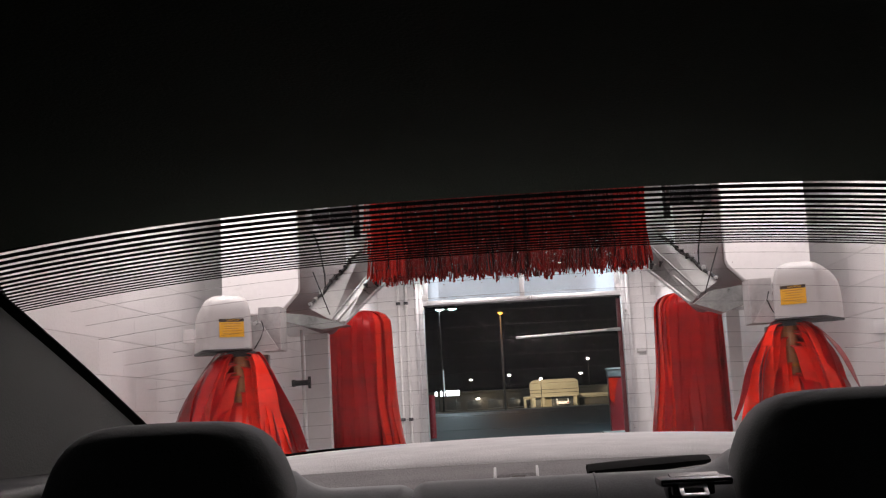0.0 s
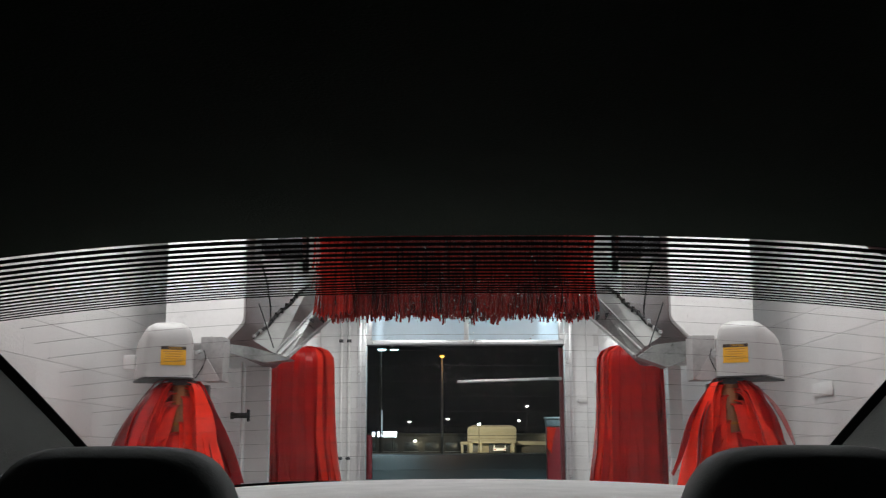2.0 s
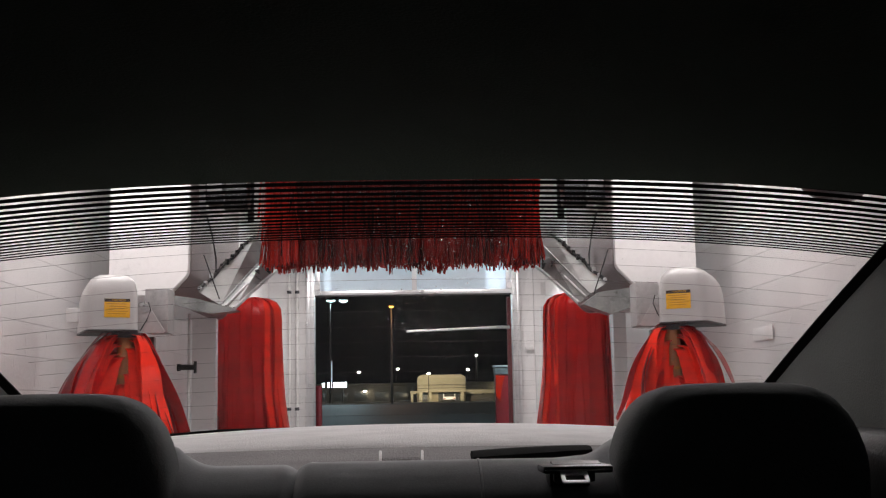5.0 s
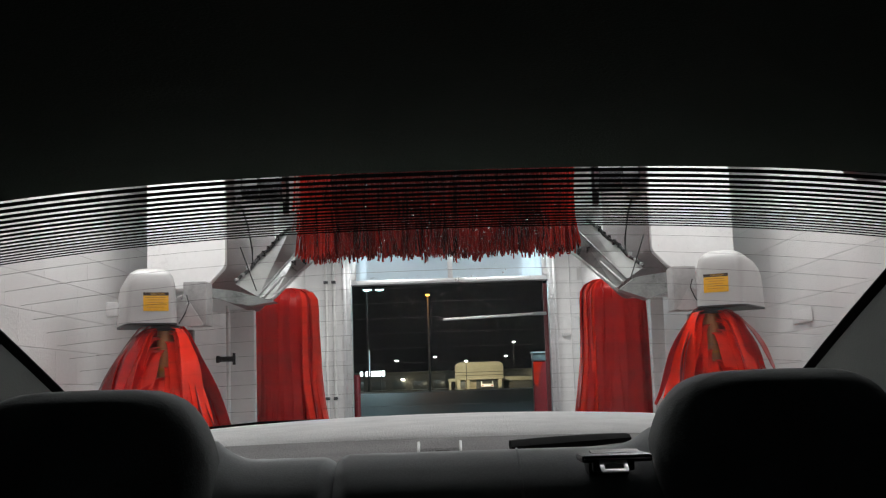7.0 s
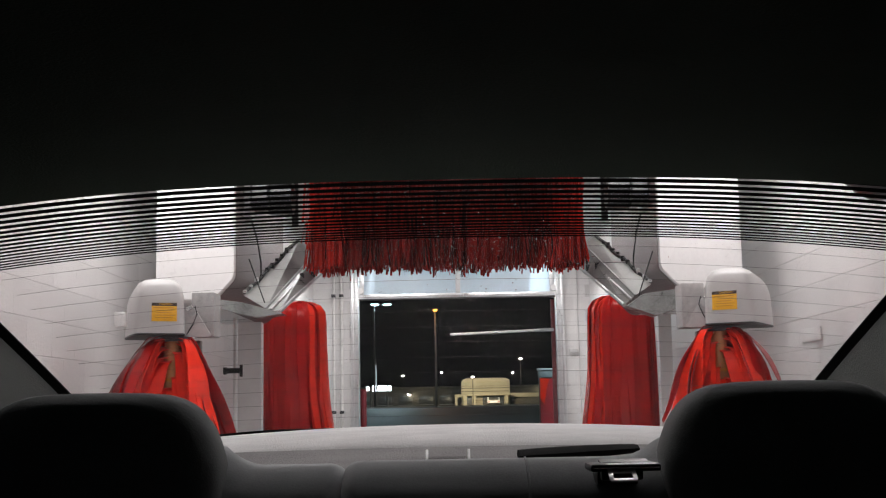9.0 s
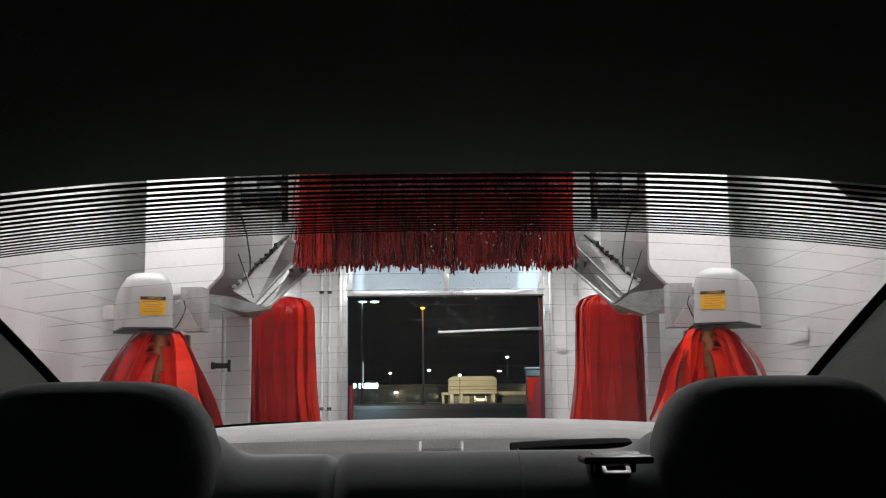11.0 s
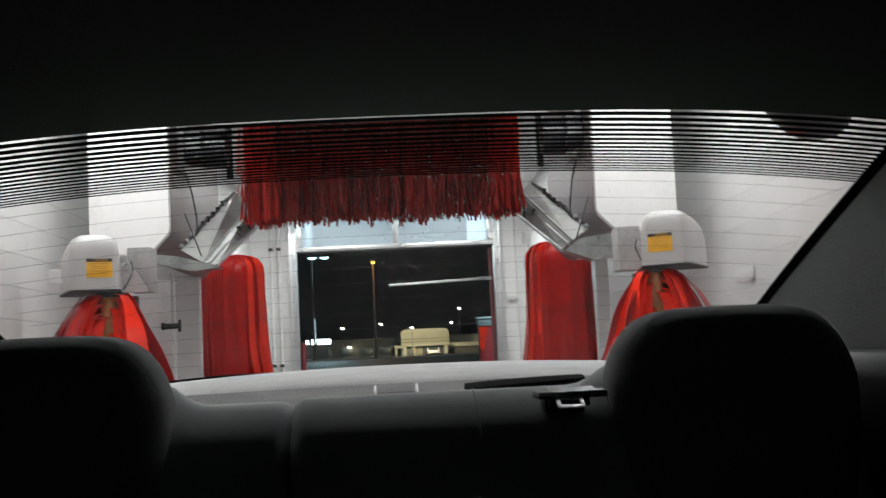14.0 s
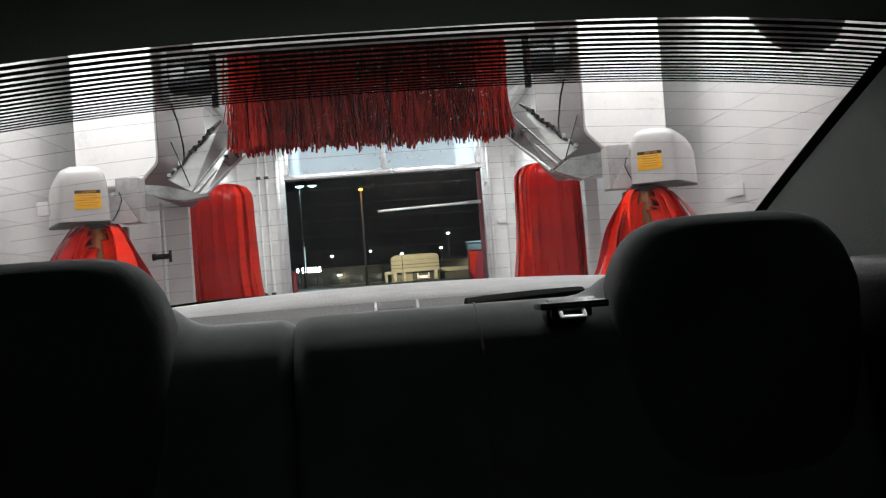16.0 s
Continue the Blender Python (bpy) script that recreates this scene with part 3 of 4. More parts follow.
def wrap_brush(x, y, yaw, seed, group):
    """A standing wash brush with wide vinyl strips over darker ones that imitate shade, under a white motor hood."""
    rng = random.Random(seed)
    s = 1 if x > 0 else -1
    root = thing("wash_brush", (x, y, 0), "red vinyl strip wash brush under a white motor hood", "brush", group)
    cx = -0.06 if s > 0 else 0.025      # the axis stands towards the lane from the hood
    core = part("core", tube(B(), [(cx, 0, 0.03), (cx, 0, 1.60)], 0.049, 16), M_CORE, root, "tan tube core")
    for z in (1.28, 1.0, 0.7, 0.4):
        part("core_ring", tube(B(), [(cx, 0, z), (cx, 0, z + 0.014)], 0.053, 16), M_INK2, core)
    part("foot", tube(B(), [(cx, 0, 0.02), (cx, 0, 0.10)], 0.16, 16), M_GALV, root)
    # strips in reds darkened for shade: fuller on the wall's side, sloping on the lane's side
    shaded_kinds = []
    for k in range(16):
        wall = k < 8
        bm = brush_strip(rng, rng.uniform(0.58, 0.80), rng.uniform(0.10, 0.16) if wall else rng.uniform(0.04, 0.09), rng.uniform(0.12, 0.19) if wall else rng.uniform(0.14, 0.21) * (0.72 if s < 0 else 1),
                         rng.uniform(0.06, 0.13), s * rng.uniform(-0.05, 0.25), s * rng.uniform(-0.6, 0.9))
        me = finish(bm, "foam_strip")
        me.materials.append(M_REDSHADE if k % 2 else M_REDDARK)
        shaded_kinds.append(me)
    front = math.atan2(-y, -x)
    for tier, (z, count, wide, gap) in enumerate(((1.530, 22, 1.0, 0.95), (1.50, 20, 0.80, 1.00), (1.37, 16, 0.85, 0.75), (1.22, 16, 1.0, 0), (1.02, 16, 1.12, 0), (0.80, 12, 1.15, 0))):
        for k in range(count):
            a = 2 * math.pi * (k + 0.35 * tier + rng.uniform(-0.3, 0.3)) / count
            off = (a - front + math.pi) % (2 * math.pi) - math.pi
            if abs(off) < gap:
                continue
            ob = new("foam_strip", shaded_kinds[(2 * rng.randrange(4) if abs(off) < 1.1 else rng.randrange(8)) + (0 if s * math.cos(a) > 0.1 else 8)])
            ob.parent = root
            ob.matrix_local = pose(cx, 0, z + rng.uniform(-0.025, 0.025), 0, rng.uniform(-9, 7), math.degrees(a)) @ pose(0, 0, 0, rng.uniform(-9, 9)) @ Matrix.Diagonal((wide, 1, min(1, z / 0.82), 1))
    # bright vinyl strips, darkened for shade at the flanks, the foremost parting before the core
    vinyl = [(1.535, 0.95, 0.12, 0.15, 0.100, 0.05, 0.15), (1.535, -0.92, 0.10, 0.15, 0.140, 0.06, -0.10), (1.42, 0.90, 0.10, 0.15, 0.095, 0.12, 0.4), (1.53, 1.40, 0.15, 0.12, 0.09, 0.10, 0.4),
             (1.23, -0.10, 0.09, 0.15, 0.12, 0.05, 0.2), (1.50, 1.75, 0.11, 0.13, 0.100, 0.12, 0.5), (1.52, -1.60, 0.06, 0.24, 0.075, -0.10, -0.8),
             (1.24, 0.85, 0.14, 0.15, 0.11, 0.12, 0.6), (1.22, -0.6, 0.12, 0.18, 0.11, 0.08, 0.3), (1.08, 0.2, 0.14, 0.16, 0.12, 0.10, 0.4), (1.05, -1.1, 0.12, 0.20, 0.11, -0.08, -0.5),
             (1.52, 2.5, 0.10, 0.14, 0.10, 0.1, 0.5), (1.50, -2.4, 0.08, 0.22, 0.10, 0.1, -0.4),
             (1.525, 0.85, 0.07, 0.14, 0.085, 0.12, 0.2), (1.52, -0.80, 0.07, 0.13, 0.120, -0.03, -0.1), (1.48, 1.15, 0.10, 0.16, 0.10, 0.16, 0.5), (1.45, -1.05, 0.09, 0.19, 0.10, -0.04, -0.4),
             (1.50, -0.90, 0.07, 0.24, 0.12, -0.03, -0.2), (1.36, -0.85, 0.10, 0.24, 0.12, 0.0, -0.1), (1.22, -1.00, 0.12, 0.25, 0.13, -0.04, -0.3), (1.12, -0.75, 0.13, 0.22, 0.13, 0.02, 0.1),
             (1.45, -0.66, 0.06, 0.10, 0.15, -0.02, -0.3), (1.40, 0.64, 0.07, 0.13, 0.12, 0.12, 0.3), (1.30, -0.50, 0.06, 0.12, 0.14, 0.02, -0.2), (1.47, 0.98, 0.09, 0.15, 0.12, 0.18, 0.45),
             (1.20, 0.50, 0.08, 0.15, 0.10, 0.16, 0.35), (1.30, 1.35, 0.14, 0.14, 0.10, 0.14, 0.6), (1.22, -0.42, 0.07, 0.13, 0.11, 0.0, -0.1),
             (1.535, 1.25, 0.14, 0.12, 0.13, 0.05, 0.2), (1.53, 1.50, 0.15, 0.12, 0.13, 0.0, 0.1), (1.53, 1.75, 0.15, 0.12, 0.13, -0.05, -0.3),
             (1.50, 2.0, 0.15, 0.12, 0.13, -0.05, -0.5), (1.45, 1.40, 0.14, 0.13, 0.13, 0.0, 0.5), (1.36, 1.65, 0.15, 0.12, 0.13, 0.0, 0.0)]
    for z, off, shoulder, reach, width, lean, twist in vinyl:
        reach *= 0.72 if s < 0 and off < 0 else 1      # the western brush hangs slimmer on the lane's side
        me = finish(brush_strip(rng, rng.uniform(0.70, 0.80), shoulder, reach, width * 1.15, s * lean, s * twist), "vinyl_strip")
        # flank strips take the darker red in place of real shading
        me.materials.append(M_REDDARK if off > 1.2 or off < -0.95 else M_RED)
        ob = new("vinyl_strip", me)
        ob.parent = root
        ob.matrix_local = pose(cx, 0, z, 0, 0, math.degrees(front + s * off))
    # hood: its outer flank splays towards the back
    def splay(p):
        return p + Vector((s * 0.04 * max(0, p.y + 0.17) * max(0, min(1, 0.5 + s * p.x / 0.3)), 0,
                           -0.09 * max(0, p.y + 0.17) * max(0, min(1, s * p.x / 0.12)) * max(0, min(1, (p.z - 1.62) / 0.2))))

    hood_m = pose(0.048 if s > 0 else -0.072, 0, 0, 0, 0, yaw)
    bm = B()
    rings = []
    wk = 0.90
    for z, w0, y0, y1 in ((1.555, 0.166, -0.20, 0.34), (1.60, 0.165, -0.20, 0.34), (1.70, 0.162, -0.197, 0.335), (1.78, 0.158, -0.191, 0.33), (1.832, 0.149, -0.178, 0.315), (1.866, 0.130, -0.152, 0.28), (1.884, 0.098, -0.110, 0.22), (1.889, 0.055, -0.06, 0.12)):
        rings.append(superring(0, (y0 + y1) / 2, z, w0 * wk, (y1 - y0) / 2, 8.0 - 4.0 * max(0, (z - 1.8) / 0.09), 56))
    rings = [[splay(p) for p in r] for r in rings]
    loft(bm, rings)
    hood = part("motor_hood", bm, M_HOOD, root, "white moulded plastic motor hood")
    hood.matrix_local = hood_m
    bm = B()
    loft(bm, [[splay(p) for p in superring(0, 0.07, z, 0.168 * wk, 0.272, 8, 40)] for z in (1.547, 1.556)])
    rim = part("hood_rim", bm, M_BLACK, root, "dark base plate")
    rim.matrix_local = hood_m
    part("bearing", tube(B(), [(cx, 0, 1.515), (cx, 0, 1.545)], 0.085, 18), M_MOTOR, root)
    sticker(hood, 0.145, 0.110, pose(0.020 if s < 0 else -0.016, -0.2005, 1.680 if s < 0 else 1.686, -4))
    # bracket plate, gusset and hub beside the hood, on the inner side
    bx = -s * 0.180
    bracket = part("bracket", box(B(), (bx, 0.20, 1.685), (0.140, 0.20, 0.27), 0.008), M_GREY, root, "grey steel bracket")
    gusset = part("gusset", loft(B(), [[Vector((-s * gx, gy, gz)) for gx, gz in ((0.06, 1.72), (0.125, 1.735), (0.155, 1.70), (0.245, 1.555), (0.235, 1.545), (0.03, 1.545))] for gy in (0.035, 0.047)]), M_GREY, bracket, "triangular steel gusset")
    part("hub", tube(B(), [(-s * 0.13, 0.018, 1.695), (-s * 0.13, 0.034, 1.695)], 0.026, 16), M_GALV, gusset)
    # small chrome plate added only to give a glint on the gusset
    part("glint_plate", box(B(), (-s * 0.115, 0.015, 1.715), (0.035, 0.012, 0.022), 0.004, rot=Euler((0, radians(20 * s), 0)).to_matrix()), M_CHROME, gusset)
    part("cable", tube(B(), [(-s * 0.15, 0.02, 1.73), (-s * 0.165, 0.015, 1.68), (-s * 0.14, 0.02, 1.62), (-s * 0.10, 0.03, 1.56)], 0.0035, 6), M_BLACK, bracket)
    part("hose", tube(B(), [(bx + s * 0.05, 0.12, 1.795), (bx + s * 0.01, 0.12, 1.815), (bx - s * 0.03, 0.12, 1.79)], 0.009, 6), M_BLACK, bracket)
    if s < 0:
        part("latch_plate", box(B(), (-0.25, -0.14, 1.645), (0.07, 0.05, 0.085), 0.01), M_DUCT, root, "small white latch plate")
    part("stand", box(B(), (bx * 0.6, 0.27, 0.78), (0.06, 0.06, 1.51), 0.008), M_PANEL, root, "grey steel post")
    return root


wrap_brush(-1.70, 6.78 + DY, 20, 3, "wrap brushes")
wrap_brush(1.65, 6.78 + DY, -26, 8, "wrap brushes")


def side_brush(x, y, seed, group, full):
    """A tall brush of long smooth strips that hang from a domed cap and spread towards the lane."""
    rng = random.Random(seed)
    s = 1 if x > 0 else -1
    root = thing("side_brush", (x, y, 0), "tall red side brush of long shiny hanging strips", "brush", group)
    part("core", tube(B(), [(0, 0, 0.05), (0, 0, 2.05)], 0.06, 12), M_GALV, root)
    kinds = []
    for k in range(16):
        bm = B()
        pts, sides, widths = [], [], []
        flare, wob, ph = max(0, 0.012 * (k - 3)) + rng.uniform(0, 0.02 + 0.002 * k), rng.uniform(0.002, 0.006 + 0.0012 * k), rng.uniform(0, 6)
        end = rng.uniform(0.10, 0.45)
        r0 = rng.uniform(0.27, 0.285) + (rng.uniform(-0.02, 0.012) if k > 8 else 0)
        wide = rng.uniform(0.07, 0.10) if k < 9 else rng.uniform(0.035, 0.08)
        for i in range(19):
            g = i / 18
            if g < 0.2:
                a = g / 0.2 * math.pi / 2
                p = (0.05 + (r0 - 0.05) * math.sin(a) ** 0.8, 2.145 - 0.16 * (1 - math.cos(a)) ** 1.2)
            else:
                h = (g - 0.2) / 0.8
                p = (r0 + flare * h ** 1.5 + wob * math.sin(ph + 9 * h) * h, 1.985 - (1.985 - end) * h)
            pts.append(Vector((p[0], wob * 2.2 * math.sin(ph * 2 + 7 * g) * g, p[1])))
            sides.append(Vector((0.35 * math.sin(ph + 3 * g), 1, 0)))
            widths.append(0.028 + (wide - 0.02) * min(1, g * 4.5) + 0.01 * math.sin(ph + 12 * g))
        ribbon(bm, pts, sides, widths, 0.005)
        me = finish(bm, "strip")
        # brighter red on some lane-side strips imitates the highlights there
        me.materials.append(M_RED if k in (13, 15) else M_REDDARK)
        kinds.append(me)
    for layer, (n, scale) in enumerate(((40, 1.0), (30, 0.94), (20, 0.84))):
        for k in range(n):
            a = 360 * (k + rng.uniform(-0.3, 0.3)) / n
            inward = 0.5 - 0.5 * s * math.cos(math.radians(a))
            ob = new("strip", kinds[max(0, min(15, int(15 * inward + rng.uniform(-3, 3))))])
            ob.parent = root
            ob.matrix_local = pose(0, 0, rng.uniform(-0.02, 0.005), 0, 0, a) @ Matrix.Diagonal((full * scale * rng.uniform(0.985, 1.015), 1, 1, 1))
    return root


side_brush(-1.555, 11.2 + DY, 5, "side brushes", 1.07)
side_brush(1.667, 11.2 + DY, 6, "side brushes", 1.10)

# top curtain brush on its shaft
YR = 8.74 + DY
root = thing("top_brush", (-0.05, YR, 0), "wide red cloth top brush hanging above the car lane", "brush")
part("shaft", tube(B(), [(-1.30, 0, 3.42), (1.30, 0, 3.42)], 0.05, 14), M_GALV, root)
part("drum", tube(B(), [(-0.99, 0, 3.42), (1.04, 0, 3.42)], 0.16, 20), M_REDDARK, root)
# near-black sheet added to imitate the shade between the strands
part("inner_cloth", box(B(), (-0.02, 0.03, 2.86), (1.98, 0.10, 1.06), 0.03), M_INNER, root, "dark sheet added for the shade inside the brush")
rng = random.Random(11)


def strands(x0, x1, y, count, low0, material, spread, label=""):
    """Limp cloth strands in tufts that share a lean and a wave; spread: how far the tufts stray at their tips."""
    verts, faces = [], []
    tuft = 0
    for k in range(count):
        if tuft == 0:
            tuft = rng.randint(3, 8)
            t_lean, t_ph, t_low, t_y = rng.uniform(-spread, spread), rng.uniform(0, 6), rng.gauss(0, 0.022), rng.uniform(-0.05, 0.04)
        tuft -= 1
        x = x0 + (x1 - x0) * (k + rng.uniform(-0.5, 0.5)) / count
        w = rng.uniform(0.0035, 0.0085)
        low = low0 + t_low + (rng.uniform(-0.015, 0.03) if k % 4 else rng.uniform(0.05, 0.45))
        lean, ph, tw = t_lean + rng.uniform(-0.03, 0.03), t_ph + rng.uniform(-0.5, 0.5), rng.uniform(-0.9, 0.9)
        amp = rng.uniform(0.008, 0.026)
        rows = []
        for i in range(10):
            g = i / 9
            z = 3.47 - (3.47 - low) * g
            cx = x + lean * g * g + amp * math.sin(ph + 11 * g) * g
            cy = (y + t_y * g) * (0.8 + 0.4 * g) + 0.02 * math.sin(ph * 1.7 + 5 * g) - (0 if k % 4 else 0.05 * g * g)
            k_w = 0.55 + 0.45 * g ** 2
            a = tw + 0.7 * math.sin(ph + 5 * g)
            dx, dy = k_w * w * math.cos(a), k_w * w * math.sin(a)
            rows.append(len(verts))
            verts += [(cx - dx, cy - dy, z), (cx + dx, cy + dy, z), (cx + dx * 0.2, cy + 0.006, z)]
        for a, b in zip(rows, rows[1:]):
            for i in range(3):
                faces.append((a + i, a + (i + 1) % 3, b + (i + 1) % 3, b + i))
        faces.append((rows[-1] + 2, rows[-1] + 1, rows[-1]))
    me = bpy.data.meshes.new("strands")
    me.from_pydata(verts, [], faces)
    me.materials.append(material)
    ob = new("strands", me)
    ob.parent = root
    ob["kind"] = "stuff"
    if label:
        ob["label"] = label


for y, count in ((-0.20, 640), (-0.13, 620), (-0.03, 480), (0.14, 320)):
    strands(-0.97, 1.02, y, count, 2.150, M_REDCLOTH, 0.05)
# end strands in a brighter red that imitates lamp light on them
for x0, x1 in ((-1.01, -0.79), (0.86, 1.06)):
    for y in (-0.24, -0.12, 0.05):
        strands(x0, x1, y, 70, 2.140, M_LITCLOTH, 0.04, "brighter red cloth imitating light on the brush's end")


# unseen beam between the housings, added to block lamp light from the top brush
beam = thing("shade_beam", (0, 7.97, 0), "unseen beam added to shade the upper top brush", "beam")
part("box_beam", box(B(), (-0.03, 0, 3.22), (2.36, 0.10, 0.96), 0.01), M_GREYDARK, beam)
for x in (-0.95, 0.9):
    part("hanger", box(B(), (x, 0.02, 3.72), (0.10, 0.16, 0.06), 0.006), M_GALV, beam)


def side_housing(s):
    """White housing over the lane's edge with the motor of the top brush on one side of the lane."""
    root = thing("brush_gantry_side", (0, 0, 0), "white equipment housing with a black motor beside the lane", "gantry", "gantry sides")
    # duct: rounded white box
    bm = B()
    y0, y1 = 7.62 + DY, 9.85 + DY
    xi, xo, zb, zt = (1.468, 2.003, 1.835, CEIL - 0.1) if s < 0 else (1.414, 1.972, 1.85, CEIL - 0.1)
    outline = [(xi, zb + 0.20), (xi + 0.002, zb + 0.165), (xi + 0.014, zb + 0.135), (xi + 0.105, zb + 0.04), (xi + 0.14, zb + 0.012), (xi + 0.19, zb), (xo - 0.03, zb), (xo, zb + 0.03), (xo, zt), (xi, zt)]
    mid = Vector((s * (xi + xo) / 2, 0, (zb + zt) / 2))
    rings = []
    for y, grow in ((y0, 0.985), (y0 + 0.012, 1.0), (y1, 1.0)):
        rings.append([Vector((mid.x + (s * x - mid.x) * grow, y, mid.z + (z - mid.z) * grow)) for x, z in outline])
    loft(bm, rings)
    part("duct", bm, M_DUCT, root, "white plastic housing")
    # sheet added on the side towards the lane, coloured for its shade and red reflection
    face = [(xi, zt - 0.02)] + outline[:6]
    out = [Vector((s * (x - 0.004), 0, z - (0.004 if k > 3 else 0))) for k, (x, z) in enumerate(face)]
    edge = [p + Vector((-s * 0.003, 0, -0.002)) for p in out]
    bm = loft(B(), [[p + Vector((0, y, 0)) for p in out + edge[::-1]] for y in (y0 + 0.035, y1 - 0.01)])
    part("liner", bm, M_SIDESHADE, root, "added sheet coloured for the side's shade and red reflection")
    motor = part("motor", tube(B(), [(s * 1.12, 8.0 + DY, 2.60), (s * 1.29, 8.0 + DY, 2.60)], 0.12, 20), M_MOTOR, root, "black gear motor")
    part("motor_box", box(B(), (s * 1.34, 7.96 + DY, 2.62), (0.13, 0.22, 0.22), 0.015), M_MOTOR, motor)
    part("motor_plate", box(B(), (s * 1.34, 7.847 + DY, 2.622), (0.105, 0.006, 0.09), 0.002), M_LID, motor, "pale plate")
    # post below
    part("post", box(B(), (1.785 if s > 0 else -1.70, 9.6 + DY, 0.915), (0.11 if s > 0 else 0.20, 0.11, 1.83), 0.008), M_DUCT, root, "white enamelled post")
    # motor mount and a limp hose down the inner side
    part("motor_mount", box(B(), (s * (xi - 0.03), 8.02 + DY, 2.62), (0.05, 0.16, 0.34), 0.006), M_GREYDARK, motor)
    hose = [(s * (xi - 0.02), 8.1 + DY, 2.50), (s * (xi - 0.03), 8.35 + DY, 2.36), (s * (xi - 0.035), 8.5 + DY, 2.20), (s * (xi - 0.05), 8.42 + DY, 2.04), (s * (xi - 0.06), 8.2 + DY, 1.93)]
    part("hose", tube(B(), hose, 0.007, 6), M_BLACK, root, "thin black hose")
    return root


side_housing(-1)
side_housing(1)


def lift_arm(s):
    """A slanted stainless channel of two bent faces that holds an end of the top brush, with a ribbed cable along its edge."""
    root = thing("lift_arm", (0, 0, 0), "slanted stainless steel arm with ribbed black cable", "arm", "lift arms")

    def at(x, y, z, k=0.912):
        return Vector((s * x * k, (y + DY) * k, 1.11 + (z - 1.11) * k))

    if s < 0:
        a1, a2 = at(1.563, 8.50, 1.954), at(1.249, 9.08, 2.426, 0.99)
        c1, c2 = at(1.395, 8.50, 1.850), at(1.150, 9.08, 2.275, 0.99)
    else:
        a1, a2 = at(1.504, 8.50, 1.978), at(1.199, 9.08, 2.411, 0.99)
        c1, c2 = at(1.377, 8.50, 1.897), at(1.108, 9.08, 2.334, 0.99)
    l1, l2 = at(1.295, 8.50, 1.825), at(1.040, 9.08, 2.180, 0.99)
    reach = 0.10
    a3, c3, l3 = a2 + (a2 - a1) * reach, c2 + (c2 - c1) * reach, l2 + (l2 - l1) * 0.12
    back = Vector((0, 0.014, 0.004))
    # light steel above, darker on crease and lower face: shading put into the colour
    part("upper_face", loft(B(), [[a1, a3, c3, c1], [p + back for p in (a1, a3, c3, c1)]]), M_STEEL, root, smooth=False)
    part("lower_face", loft(B(), [[c1, c3, l3, l1], [p + back for p in (c1, c3, l3, l1)]]), M_STEELDARK, root, "lower face of the channel, darkened for its shade", smooth=False)
    part("lower_lip", tube(B(), [l1 + (l3 - l1) * k / 4 for k in range(5)], 0.013, 8), M_GALV, root)
    part("crease_rib", tube(B(), [c1 + (c3 - c1) * k / 4 + Vector((0, -0.01, 0)) for k in range(5)], 0.007, 8), M_STEELDARK, root)
    # pale bar added where a streak of light lies on the lower face
    m1, m2 = c1 * 0.6 + l1 * 0.4, c2 * 0.6 + l2 * 0.4
    part("rib", tube(B(), [m1 + Vector((0, -0.02, 0)), m1 + (m2 - m1) * 0.45 + Vector((0, -0.02, 0))], 0.010, 8), M_GALV, root)
    for g, h in ((0.72, 0.35), (0.86, 0.75)):
        p = c1 + (c2 - c1) * g + ((l1 + (l2 - l1) * g) - (c1 + (c2 - c1) * g)) * h
        part("bolt", box(B(), p + Vector((0, -0.02, 0)), (0.035, 0.03, 0.05), 0.008), M_MOTOR, root)
    way = (a3 - a1)
    cable = part("cable", tube(B(), [a1 + way * (0.02 + 0.96 * k / 9) + Vector((s * 0.006 * math.sin(k * 2.1), -0.03, 0.008 * math.cos(k * 1.7))) for k in range(10)], 0.012, 8), M_BLACK, root, "black ribbed cable")
    for k in range(10):
        part("cable_clip", box(B(), a1 + way * (0.04 + 0.088 * k) + Vector((0, -0.045, 0.004 * (-1) ** k)), (0.026, 0.03, 0.022 + 0.010 * (k % 3)), 0.005), M_GALV if k < 3 else M_BLACK, cable)
    part("rod", tube(B(), [at(1.51, 8.42, 2.22), at(1.395, 8.44, 1.89)], 0.0045, 6), M_BLACK, root)
    if s < 0:
        shape = [(1.79, 1.925), (1.56, 1.894), (1.357, 1.835), (1.251, 1.802), (1.437, 1.778), (1.60, 1.815), (1.75, 1.860)]
    else:
        shape = [(1.717, 1.936), (1.426, 1.900), (1.301, 1.812), (1.511, 1.733), (1.711, 1.801)]
    part("foot_block", loft(B(), [[at(x, y, z, 0.885) for x, z in shape] for y in (8.38, 8.56)]), M_STEELDARK, root, "dull worn steel foot", smooth=False)
    part("upper_link", box(B(), at(1.24, 9.0, 2.98, 1.0), (0.05, 0.06, 0.86), 0.006), M_MOTOR, root)
    return root


lift_arm(-1)
lift_arm(1)

# standing water pipe with a black valve
root = thing("water_pipe", (-1.74, 9.1 + DY, 0), "thin standing water pipe with a black valve", "pipe")
part("pipe", tube(B(), [(0, 0, 0.02), (0, 0, 2.2)], 0.012, 8), M_PIPE, root)
valve = part("valve", tube(B(), [(-0.07, -0.02, 1.41), (0.0, -0.02, 1.41), (0.05, -0.02, 1.41)], 0.022, 10), M_BLACK, root, "black valve")
part("valve_handle", box(B(), (0.055, -0.02, 1.41), (0.022, 0.03, 0.095), 0.005), M_BLACK, valve)
